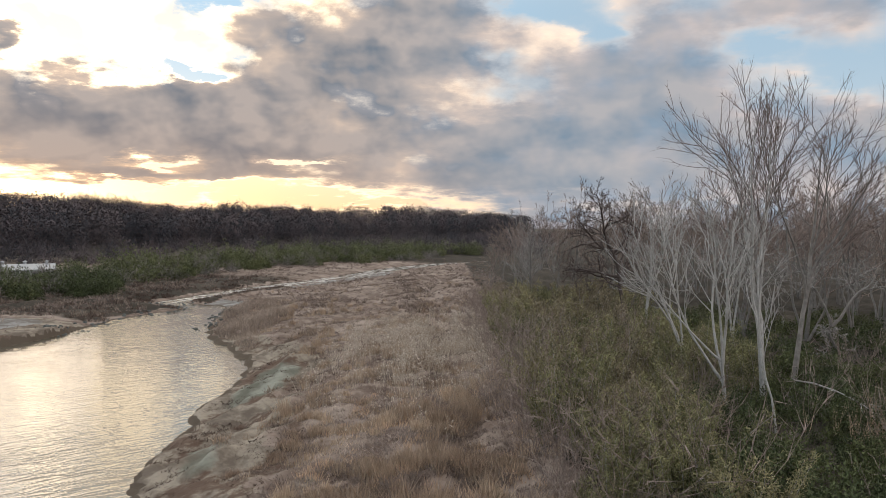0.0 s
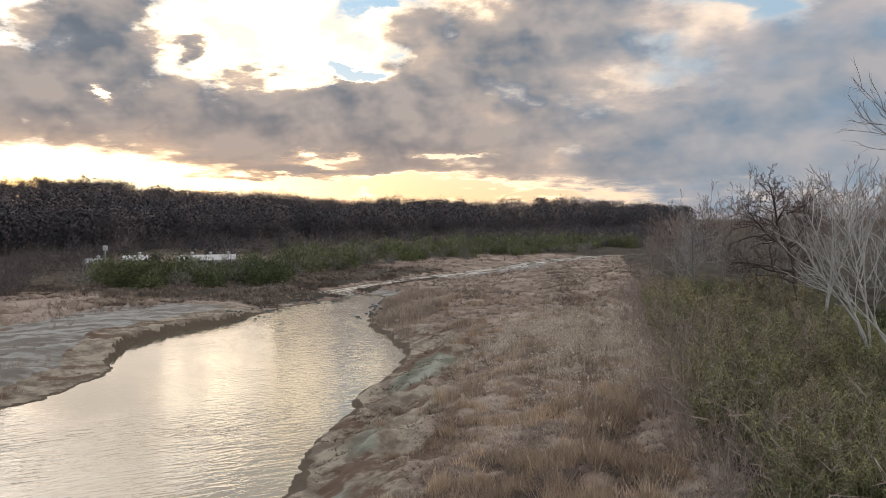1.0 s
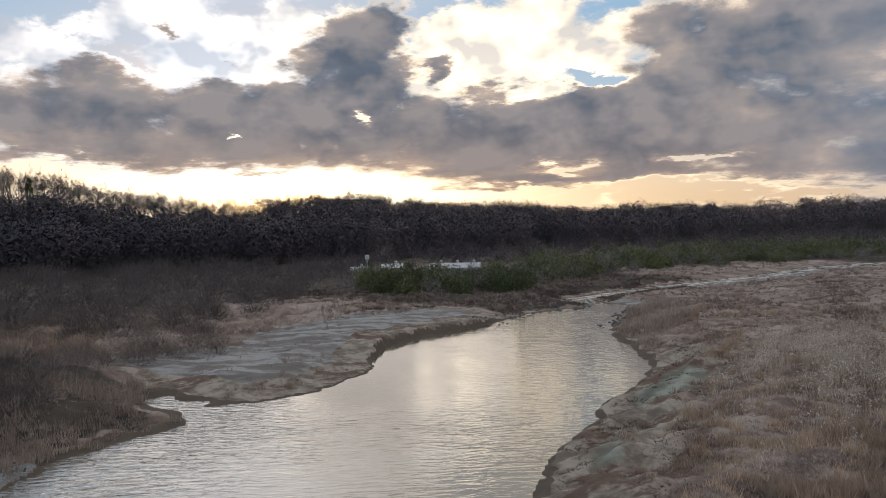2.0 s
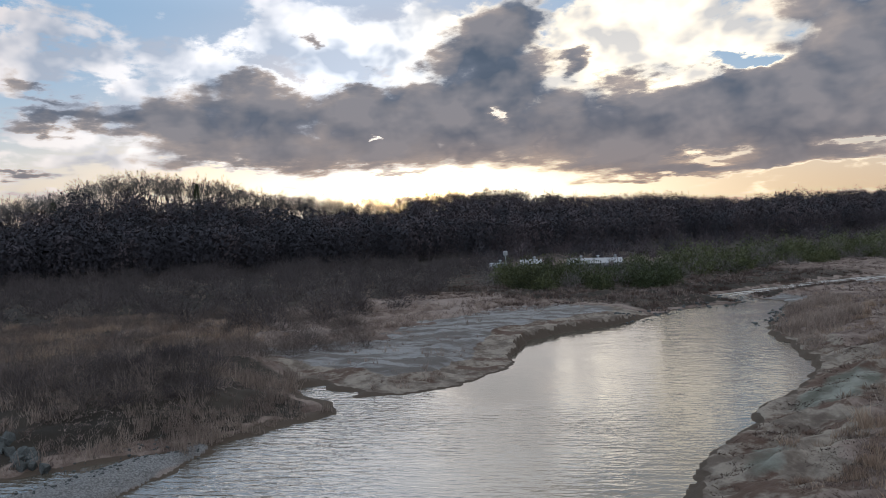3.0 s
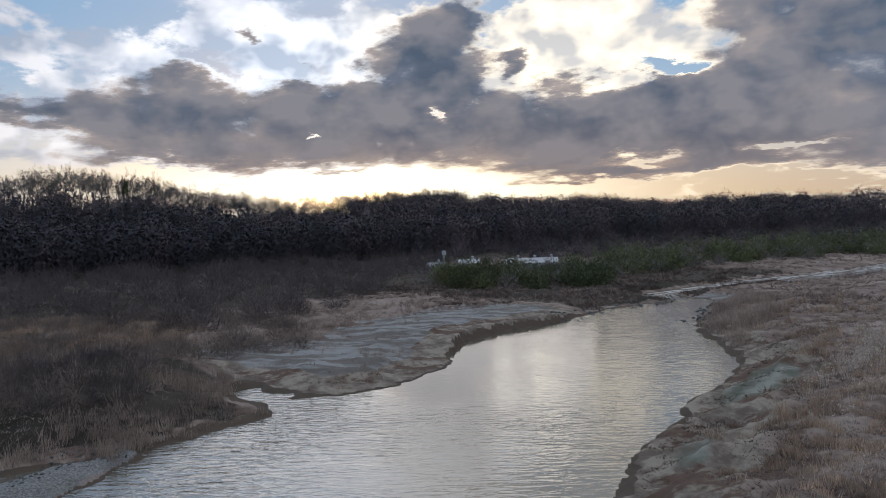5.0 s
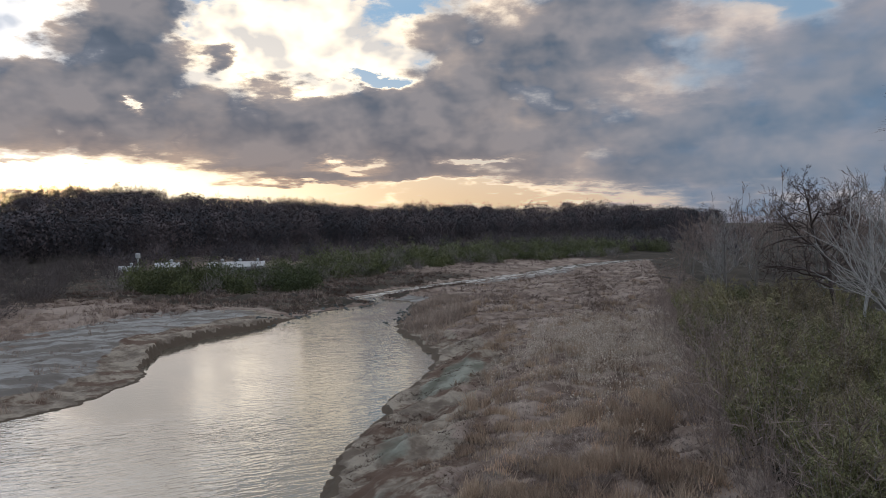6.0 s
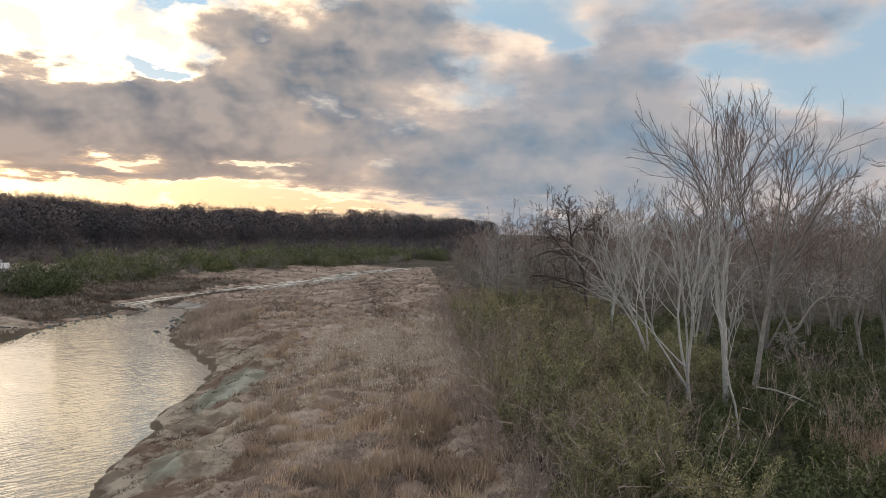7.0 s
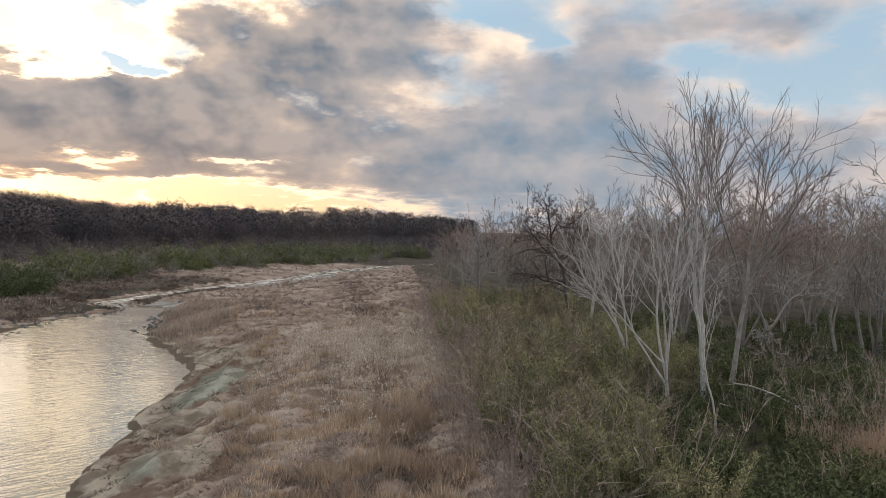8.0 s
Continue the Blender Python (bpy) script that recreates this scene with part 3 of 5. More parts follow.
def make_ground():
    angles = np.radians(np.concatenate((np.linspace(-84, 44, 500), np.linspace(45, 275, 100))))
    radii = np.concatenate(([0.0], np.geomspace(3, 17, 12), np.geomspace(17.3, 100, 240), np.geomspace(101.5, 320, 50), np.geomspace(330, 4600, 40)))
    A, R = np.meshgrid(angles, radii)
    x, y = R * np.sin(A), R * np.cos(A)
    d = shore(x, y)
    z = height(x, y, d)
    na, nr = len(angles), len(radii)
    idx = np.arange(nr * na).reshape(nr, na)
    nxt = np.roll(idx, -1, 1)
    f = np.stack((idx[:-1], nxt[:-1], nxt[1:], idx[1:]), -1).reshape(-1, 4)[:, ::-1]
    me = bpy.data.meshes.new("ground")
    me.from_pydata(np.stack((x, y, z), -1).reshape(-1, 3).tolist(), [], f.tolist())
    left = on_left(x, y)
    r = np.hypot(x, y)
    w = rough(x, y, 4.0, 3)
    silt_right = sstep(6.8, 3.2, d + 1.1 * w + sstep(45, 60, y) * 4) * ~left
    silt_left = sstep(10, 5, d + 1.5 * w) * sstep(24, 27, y) * sstep(68, 60, y) * left
    grey = np.where(left, sstep(2.2, 3.4, d) * sstep(13, 9, d + w) * sstep(25, 30, y) * sstep(66, 60, y), sstep(5, 2.5, d) * sstep(76, 82, y) * sstep(150, 130, y))
    grey = np.maximum(grey, on_bar(x, y))
    bar = on_bar(x, y)
    share = hill_share(x, y)[0]
    # floor under the shrubs, darkened to paint in their shade
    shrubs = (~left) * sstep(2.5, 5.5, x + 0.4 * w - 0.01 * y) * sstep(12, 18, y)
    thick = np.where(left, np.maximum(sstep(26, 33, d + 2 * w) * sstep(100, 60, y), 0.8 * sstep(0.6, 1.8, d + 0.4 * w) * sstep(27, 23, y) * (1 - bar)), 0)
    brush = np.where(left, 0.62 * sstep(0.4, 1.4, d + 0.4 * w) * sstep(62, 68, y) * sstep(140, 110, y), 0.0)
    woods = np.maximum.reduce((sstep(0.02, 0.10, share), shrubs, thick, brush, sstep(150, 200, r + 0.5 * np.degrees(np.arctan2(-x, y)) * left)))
    moss = (~left) * sstep(0.4, 1.2, d) * (1.0 * np.exp(-((x + 9.8) / 1.6) ** 2 - ((y - 41) / 4.0) ** 2) + 0.65 * np.exp(-((d - 2.3) / 1.3) ** 2) * sstep(48, 36, y) * sstep(-0.3, 0.7, rough(x * 2 - y, y, 14.0, 2)))
    # widens the dark wet rim to paint shade under overhanging bank edges
    scarp_shade = np.where(left, 0.7 * sstep(27, 25, y) * sstep(14, 16, y), 0.35 * sstep(70, 50, y) * np.clip(0.6 + rough(x, y, 5.0, 2), 0, 1.4))
    for name, val in (("gravel", bar), ("moss", moss), ("silt", np.maximum(silt_right, silt_left)), ("grey", grey), ("soil_shade", woods), ("wet", sstep(0.32, 0.06, d - scarp_shade + 0.5 * bar - 0.25 * np.where(left, sstep(38, 43, y) * sstep(66, 58, y), 0)))):
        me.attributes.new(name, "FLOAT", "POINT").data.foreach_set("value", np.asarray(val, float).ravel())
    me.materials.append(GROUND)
    me.polygons.foreach_set("use_smooth", [True] * len(me.polygons))
    return tagged(new("ground", me), "dry grassy flood plain with silt banks and wooded hill", "ground", kind="structure")


make_ground()

geo = Geo()
geo.add([(-60, -80, 0), (90, -80, 0), (90, 260, 0), (-60, 260, 0)], [(0, 1, 2, 3)])
tagged(new("water", geo.mesh("water", WATER)), "calm rippled river reflecting the evening clouds", "river", kind="structure")


def make_mountain():
    geo = Geo()
    n = 60
    a = np.radians(np.linspace(-3, 12, n))
    deg = np.degrees(a)
    e = 0.35 + 0.62 * np.exp(-((deg - 2.7) / 1.3) ** 2) + 0.25 * np.exp(-((deg - 6.5) / 2.2) ** 2) + 0.03 * np.sin(deg * 5)
    e *= sstep(-3, -1, deg) * sstep(12, 10, deg)
    far = 3600.0
    top = EYE + far * np.tan(np.radians(e))
    for k, (rad, share) in enumerate(((3300, 0.0), (3450, 0.6), (3600, 1.0), (3900, 0.0))):
        geo.add(np.stack((rad * np.sin(a), rad * np.cos(a), -5 + (top + 5) * share), -1), np.zeros((0, 4), int))
    geo.f = [(k * n + i, k * n + i + 1, (k + 1) * n + i + 1, (k + 1) * n + i) for k in range(3) for i in range(n - 1)]
    tagged(new("backdrop_mountain", geo.mesh("mountain", HAZE_ROCK, True)), "far hazy blue-grey mountain on the horizon", "mountain", kind="structure")


make_mountain()

# ======================= trees =======================


def unit(v):
    return v / (np.linalg.norm(v) + 1e-9)


def grow(limbs, p, d, length, r, level, spec, rng):
    """One limb with its side limbs."""
    steps = max(3, spec["steps"] - 2 * level)
    pts, dirs = [p], [d]
    for i in range(steps):
        d = unit(d + rng.normal(size=3) * spec["wiggle"] + np.array((0, 0, spec["lift"] * (0.4 + 0.6 * level / 3))))
        p = p + d * length / steps
        pts.append(p)
        dirs.append(d)
    radii = np.linspace(r, max(r * spec["taper"], (0.02, 0.012, 0.009, 0.01)[level]), steps + 1)
    if level == 0:
        radii[0] *= 1.3
        limbs.axes.append(pts)
    if level >= spec["fine"]:
        v, f = spikes(np.array(pts[:1]), np.array(pts[-1:]), np.array([spec["hair"]]))
        limbs.twigs.add(v, f)
    else:
        tube(limbs.pick(level), pts, radii, (7, 4, 3, 3, 3)[level])
    if level >= spec["levels"]:
        return
    n = spec["limbs"][level]
    for i in range(n):
        k = spec["first"][level] + (1 - spec["first"][level]) * (i + rng.uniform(0.1, 0.9)) / n
        j = min(int(k * steps), steps - 1)
        q = pts[j] + (pts[j + 1] - pts[j]) * (k * steps - j)
        side = unit(np.cross(dirs[j], rng.normal(size=3)))
        ang = radians(rng.uniform(*spec["angle"]))
        dd = unit(dirs[j] * math.cos(ang) + side * math.sin(ang))
        ll = length * spec["shrink"][level] * rng.uniform(0.7, 1.15) * (1.15 - 0.55 * k)
        grow(limbs, q, dd, ll, max(radii[j] * spec["thin"], (0.022, 0.013, 0.01)[level]), level + 1, spec, rng)


UPRIGHT = dict(fine=3, hair=0.014, levels=3, steps=9, wiggle=0.08, lift=0.07, taper=0.1, limbs=(10, 7, 7), first=(0.38, 0.28, 0.25), angle=(18, 44),
               shrink=(0.48, 0.56, 0.5), thin=0.36)
SPREADING = dict(fine=3, hair=0.03, levels=3, steps=9, wiggle=0.13, lift=0.05, taper=0.25, limbs=(10, 6, 7), first=(0.3, 0.2, 0.15), angle=(25, 55),
                 shrink=(0.55, 0.55, 0.55), thin=0.55)
TWISTED = dict(fine=3, hair=0.042, levels=3, steps=10, wiggle=0.2, lift=0.04, taper=0.3, limbs=(10, 8, 9), first=(0.3, 0.15, 0.1), angle=(35, 85),
               shrink=(0.55, 0.5, 0.4), thin=0.6)


class Limbs:
    """Keeps the trunks and the first side limbs apart, each with its own mesh."""

    def __init__(self, whole):
        self.whole, self.trunks, self.limbs, self.twigs, self.axes = whole, [], [], Geo(), []

    def pick(self, level):
        if level == 0:
            self.trunks.append(Geo())
            return self.trunks[-1]
        if level == 1 and not self.whole:
            self.limbs.append(Geo())
            return self.limbs[-1]
        return self.twigs


def tree(label, stems, spec, mats, seed, group="", base=(0, 0, 0), whole=False):
    """stems: foot offset, heading, length, radius. whole: the side limbs are one crown."""
    rng = np.random.default_rng(seed)
    np.random.seed(seed)
    limbs = Limbs(whole)
    for off, way, length, r in stems:
        off = np.array(off, float)
        if limbs.axes and off[2] > 0.3:          # forks spring from the first stem
            line = np.array(limbs.axes[0])
            off = np.array([np.interp(off[2], line[:, 2], line[:, k]) for k in range(3)])
        grow(limbs, off, unit(np.array(way, float)), length, r, 0, spec, rng)
    root = new("tree")
    tagged(root, label, "tree", group)
    for g in limbs.trunks:
        part("trunk", g.mesh("trunk", mats[0], True), root)
    for g in limbs.limbs:
        part("branch", g.mesh("branch", mats[1], True), root)
    tagged(part("crown", limbs.twigs.mesh("crown", mats[2], True), root), kind="stuff")
    root.location = base
    return root


def foot(x, y, sink=0.15):
    return (x, y, float(height(np.array([x]), np.array([y]))[0]) - sink)


PALE = (PALE_BARK, PALE_TWIG, PALE_TWIG)
SPARSE = dict(UPRIGHT, limbs=(9, 5, 5), hair=0.018, thin=0.45, shrink=(0.46, 0.5, 0.5))
tree("tall pale-barked bare tree with many upright branches", [((0, 0, 0), (0.0, 0.02, 1), 12.2, 0.156), ((0.05, 0, 1.8), (-0.1, 0.1, 1), 10.2, 0.085), ((0, 0, 3.0), (-0.12, -0.1, 1), 9.6, 0.075), ((0, 0, 4.4), (0.16, 0.05, 1), 7.8, 0.07)],
     UPRIGHT, (PALE_BARK, GREY_BARK, BROWN_TWIG), 11, "pale bare trees", foot(14.4, 30.7))
tree("tall grey bare tree leaning outward with forked crown", [((0, 0, 0), (0.17, 0.0, 1), 13.1, 0.150), ((0.5, 0, 6.0), (0.45, 0.05, 1), 6.0, 0.08), ((0.3, 0, 5.0), (-0.12, 0.1, 1), 8.0, 0.068), ((0.5, 0, 7.0), (0.2, -0.1, 1), 5.4, 0.055)],
     UPRIGHT, (GREY_BARK, GREY_BARK, BROWN_TWIG), 12, "pale bare trees", foot(16.9, 33.3))
tree("pale bare tree with several slanting stems", [((0, 0, 0), (-0.34, 0.0, 1), 8.4, 0.085), ((-0.1, 0.1, 0.8), (-0.08, 0.0, 1), 8.4, 0.07), ((-0.75, 0, 2.2), (-1.1, 0.1, 1), 5.4, 0.045),
     ((-0.45, 0, 1.3), (-0.62, 0.05, 1), 7.2, 0.055), ((-0.2, 0, 1.2), (-0.2, -0.2, 1), 7.6, 0.06)], SPARSE, PALE, 13, "pale bare trees", foot(12.5, 30.2))
tree("slim pale bare tree leaning over the shrubs", [((0, 0, 0), (-0.2, 0.0, 1), 8.4, 0.082), ((-0.3, 0, 2), (-0.5, 0, 1), 6.0, 0.054), ((-0.2, 0, 1.5), (-0.02, 0.1, 1), 7.6, 0.054)],
     SPARSE, PALE, 14, "pale bare trees", foot(12.6, 35.0))
tree("slim pale bare sapling", [((0, 0, 0), (-0.05, 0.0, 1), 7.2, 0.048)], SPARSE, PALE, 15, "pale bare trees", foot(13.6, 27.8))
tree("slim pale bare tree behind taller ones", [((0, 0, 0), (-0.1, 0.0, 1), 8.8, 0.075), ((0, 0, 1), (0.05, 0, 1), 8.0, 0.068)], SPARSE, PALE, 16, "pale bare trees", foot(18.5, 43.6))
tree("grey bare tree with crooked forked limbs", [((0, 0, 0), (0.0, 0.0, 1), 2.6, 0.122), ((0, 0, 2.4), (0.8, 0.1, 1), 6.4, 0.095), ((0, 0, 2.2), (-0.7, 0, 1), 5.6, 0.082)], TWISTED,
     (GREY_BARK, GREY_BARK, GREY_TWIG), 17, "bare trees", foot(23.7, 42.0))
tree("grey bare tree with open spreading crown", [((0, 0, 0), (0.05, 0.0, 1), 9.6, 0.116), ((0, 0, 2.4), (0.3, 0.1, 1), 7.2, 0.068)], SPREADING,
     (GREY_BARK, GREY_BARK, RED_TWIG), 18, "bare trees", foot(27.5, 41.0))
tree("grey bare tree with open spreading crown", [((0, 0, 0), (0.05, 0.0, 1), 10.0, 0.116), ((0, 0, 2.4), (-0.3, 0.1, 1), 7.2, 0.068)], SPREADING,
     (GREY_BARK, GREY_BARK, RED_TWIG), 19, "bare trees", foot(31.5, 44.0))
tree("dark crooked bare tree with drooping tangled twigs", [((0, 0, 0), (0.0, 0.0, 1), 10.4, 0.2), ((0, 0, 5), (-0.6, 0, 0.8), 5.5, 0.1), ((0, 0, 4.0), (-0.9, 0.1, 0.25), 5.0, 0.13), ((0, 0, 6), (0.5, 0.1, 0.8), 4.6, 0.12), ((0, 0, 7), (-0.3, 0.1, 0.9), 4.4, 0.1), ((0, 0, 3.2), (0.8, 0.1, 0.4), 4.0, 0.1)],
     dict(TWISTED, limbs=(13, 8, 8), hair=0.03), (DARK_BARK, DARK_BARK, DARK_TWIG), 20, "bare trees", foot(15.3, 58.0))
tree("thin pale bare tree above the thicket", [((0, 0, 0), (0.0, 0.0, 1), 10.0, 0.082), ((0, 0, 1), (0.1, 0.0, 1), 8.8, 0.068)], SPARSE, PALE, 21, "bare trees", foot(14.6, 50.0))

# the wood behind: five kinds, repeated
kinds = []
for i in range(6):
    spec = dict(SPREADING if i % 2 else UPRIGHT)
    spec.update(limbs=(7, 5, 8), steps=7, hair=0.05)
    kinds.append(tree("grey-brown leafless tree in a dense riverside wood",
                      [((0, 0, 0), (0.05, 0, 1), 10.5, 0.13), ((0.2, 0.1, 0), (0.25, 0.15, 1), 9, 0.10), ((-0.1, 0.1, 0), (-0.25, -0.1, 1), 8.5, 0.09)],
                      spec, (GREY_BARK, WOOD_TWIG, GREY_TWIG if i == 3 else WOOD_TWIG), 40 + i, "riverside wood", whole=True))
rng = np.random.default_rng(5)
placed = []
tries = 0
while len(placed) < 125 and tries < 5000:
    tries += 1
    a, r = rng.uniform(4, 52), rng.uniform(50, 150) ** 1.0
    x, y = r * math.sin(radians(a)), r * math.cos(radians(a))
    edge = 4.5 + 0.02 * y + 3 * math.sin(y * 0.11)
    if x < edge or (y < 62 and x < 20) or any((x - u) ** 2 + (y - w) ** 2 < 5 + r * 0.05 for u, w in placed):
        continue
    placed.append((x, y))
for i, (x, y) in enumerate(placed):
    s = rng.uniform(0.8, 1.1) * (0.72 if x < 10 + 0.05 * y else 1.0)
    m = Matrix.Translation(foot(x, y)) @ Matrix.Rotation(rng.uniform(0, 6.28), 4, "Z")
    ob = kinds[i % 6] if i < 6 else copy_thing(kinds[i % 6], m)
    ob.matrix_basis = m @ Matrix.Diagonal((s, s, s, 1))

# ======================= shrubs =======================


def shrub(name, label, category, group, seed, high, wide, stems, leaves, leaf, mats, droop=0.1, lean=0.35, bare=0):
    """A bush: stems from one root, and leaf blades along them."""
    rng = np.random.default_rng(seed)
    np.random.seed(seed)
    g, l = Geo(), Geo()
    mids, ways = [], []
    for i in range(stems):
        a, k = rng.uniform(0, 6.28), rng.uniform(0, 1) ** 0.6
        p = np.array((math.cos(a), math.sin(a), 0)) * k * wide * 0.55
        d = unit(np.array((math.cos(a) * k * lean * 2, math.sin(a) * k * lean * 2, 1)) + rng.normal(size=3) * 0.12)
        pts, hgt = [p], high * rng.uniform(0.55, 1.0)
        for s in range(4):
            d = unit(d + rng.normal(size=3) * 0.12 + np.array((0, 0, -droop * s * 0.4)))
            p = p + d * hgt / 4
            pts.append(p)
        tube(g, pts, np.linspace(0.012 if bare else 0.02, 0.005, 5), 3)
        pts = np.array(pts)
        for _ in range(bare):
            j = rng.integers(1, 5)
            q = pts[j] + unit(d + rng.normal(size=3) * 0.6) * hgt * 0.3
            g.add(*spikes(pts[j:j + 1], q[None], np.array([0.024])))
        n = leaves // stems
        if n:
            t = rng.uniform(0.22, 1.0, n) * 4
            j = np.minimum(t.astype(int), 3)
            mids.append(pts[j] + (pts[j + 1] - pts[j]) * (t - j)[:, None] + rng.normal(size=(n, 3)) * wide * 0.085)
            ways.append(rng.normal(size=(n, 3)) + np.array((0, 0, 0.5)))
    root = tagged(new(name), label, category, group)
    tagged(part("brushwood", g.mesh("brushwood", mats[0], True), root), kind="stuff")
    if mids:
        mids, ways = np.concatenate(mids), np.concatenate(ways)
        mids[:, 2] = np.maximum(mids[:, 2], 0.1)
        l.add(*spikes(mids, mids + ways / np.linalg.norm(ways, axis=1)[:, None] * (rng.uniform(0.6, 1.3, len(mids)) * leaf[0])[:, None], rng.uniform(0.9, 1.6, len(mids)) * leaf[1]))
        tagged(part("foliage", l.mesh("foliage", mats[1]), root), kind="stuff")
    return root


def scatter(kinds, spots, seed, low=0.8, high=1.2, again=False):
    rng = np.random.default_rng(seed)
    for i, (x, y) in enumerate(spots):
        s = rng.uniform(low, high)
        m = Matrix.Translation(foot(x, y, 0.05)) @ Matrix.Rotation(rng.uniform(0, 6.28), 4, "Z")
        k = i % len(kinds)
        ob = kinds[k] if i < len(kinds) and not again else copy_thing(kinds[k], m)
        ob.matrix_basis = m @ Matrix.Diagonal((s, s, s * rng.uniform(0.85, 1.2), 1))


def spots_in(n, seed, test, box, gap):
    rng = np.random.default_rng(seed)
    out = []
    for _ in range(n * 40):
        x, y = rng.uniform(box[0], box[1]), rng.uniform(box[2], box[3])
        if test(x, y) and all((x - u) ** 2 + (y - w) ** 2 > gap * gap for u, w in out):
            out.append((x, y))
            if len(out) >= n:
                break
    return out


def shrub_edge(y):
    return 3.6 + 0.5 * math.sin(y * 0.35) + 0.25 * math.sin(y * 0.9 + 1)


SHRUB_LABELS = ("olive-green leafy thicket shrub with drying leaves", "yellowish olive leafy shrub half dried", "dull green leafy shrub of the thicket", "brownish olive shrub with withered leaves")


def open_patch(x, y):
    return math.hypot(x - 14.1, y - 27.6) < 1.1 or math.hypot(x - 13.4, y - 26.2) < 1.0


def olive_zone(x, y):
    return not open_patch(x, y) and shrub_edge(y) + 1.0 < x < 13 + 0.06 * y and (x < 9 or y > 31 or x < 3 + 0.22 * y)


def evergreen_zone(x, y):
    return x > 7 + 0.05 * y and x < 0.95 * y and (y < 45 or x < 0.8 * y) and not open_patch(x, y)


OLIVES = (OLIVE_LEAF, YELLOW_LEAF, OLIVE_LEAF, BROWN_LEAF)
near_olive = [shrub("shrub", SHRUB_LABELS[i], "shrub", "olive shrubs", 60 + i, 2.9, 1.2, 14, 3600, (0.15, 0.026), (GREY_TWIG, OLIVES[i]), 0.12, 0.18) for i in range(4)]
scatter(near_olive, [p for p in spots_in(160, 1, olive_zone, (4, 20, 18, 38), 1.3)][:85], 2, 0.5, 1.3)
far_olive = [shrub("shrub", SHRUB_LABELS[i], "shrub", "olive shrubs", 64 + i, 2.9, 1.35, 11, 1700, (0.21, 0.04), (GREY_TWIG, OLIVES[i]), 0.12, 0.18) for i in range(4)]
scatter(far_olive, spots_in(80, 21, olive_zone, (4, 20, 38, 68), 1.6), 22, 0.6, 1.3)
near_green = [shrub("shrub", "dark green evergreen undergrowth shrub", "shrub", "evergreen shrubs", 70 + i, 1.9, 1.9, 15, 2900, (0.14, 0.042), (DARK_BARK, (DARK_LEAF, MOSS_LEAF)[i % 2]), 0.3, 0.6) for i in range(4)]
scatter(near_green, spots_in(75, 3, evergreen_zone, (6, 36, 17, 37), 1.45), 4, 0.55, 1.2)
far_green = [shrub("shrub", "dark green evergreen undergrowth shrub", "shrub", "evergreen shrubs", 74 + i, 1.9, 2.2, 12, 1300, (0.2, 0.065), (DARK_BARK, (DARK_LEAF, MOSS_LEAF)[i % 2]), 0.3, 0.6) for i in range(4)]
scatter(far_green, spots_in(60, 23, evergreen_zone, (8, 56, 37, 62), 2.2), 24, 0.6, 1.2)
brown = [shrub("bare_shrub", "thin brown leafless saplings standing in grass", "shrub", "bare saplings", 80 + i, 3.0, 1.2, 16, 0, (0.1, 0.02), ((RED_TWIG, WOOD_TWIG)[i % 2], GREY_TWIG), 0.05, 0.25, bare=7) for i in range(4)]
scatter(brown, spots_in(100, 5, lambda x, y: abs(x - shrub_edge(y) - 0.7) < 1.6 or (x > 17 and x < 0.75 * y and y < 28), (2, 30, 19, 75), 1.0), 6, 0.6, 1.1)

scatter(brown, spots_in(40, 27, lambda x, y: olive_zone(x, y) and x < 13, (4, 13, 18, 44), 1.2), 28, 0.7, 1.25, True)
scatter(brown, spots_in(25, 25, lambda x, y: evergreen_zone(x, y) and x > 10, (10, 30, 20, 42), 1.3), 26, 0.5, 1.05, True)

scatter(brown, spots_in(14, 35, lambda x, y: float(shore(np.array([x]), np.array([y]))[0]) > 1.5, (-52, -33, 11, 26), 1.6), 36, 0.4, 0.75, True)

# far side: leafless thicket, green bushes and reeds
def bushes(name, label, spots, seed, high, wide, count, wid, mt, leafy=False):
    """Far bushes, too many and too dense to pick apart: sprays of twigs or leaves in one mesh."""
    rng = np.random.default_rng(seed)
    np.random.seed(seed)
    x, y = np.array(spots).T
    z = height(x, y)
    geo = Geo()
    for i in range(len(x)):
        s = rng.uniform(0.5, 1.3)
        u = rng.normal(size=(count, 3))
        u /= np.linalg.norm(u, axis=1)[:, None]
        u[:, 2] = np.abs(u[:, 2])
        k = rng.uniform(0.05, 1.0, count)[:, None] ** 0.6
        lump = 1 + 0.3 * np.sin(u[:, :1] * 5 + i) * np.cos(u[:, 1:2] * 4 + 2 * i)
        b = np.array((x[i], y[i], z[i])) + u * np.array((wide, wide, high)) * s * k * lump * 0.8
        if leafy:
            v, f = leaves_at(b, u + rng.normal(size=(count, 3)) * 0.8, rng.uniform(0.6, 1.4, count) * wid * 3, rng.uniform(0.6, 1.3, count) * wid)
        else:
            t = b + (u * 0.7 + np.array((0, 0, 0.3)) + rng.normal(size=(count, 3)) * 0.5) * s * rng.uniform(0.4, 1.0, count)[:, None] * high ** 0.5 * 0.42
            v, f = spikes(b, t, wid * rng.uniform(0.5, 1.3, count))
        geo.add(v, f, rng.uniform(0, 1))
    return tagged(new(name, geo.mesh(name, mt, tones=True)), label, "shrubs", kind="stuff")


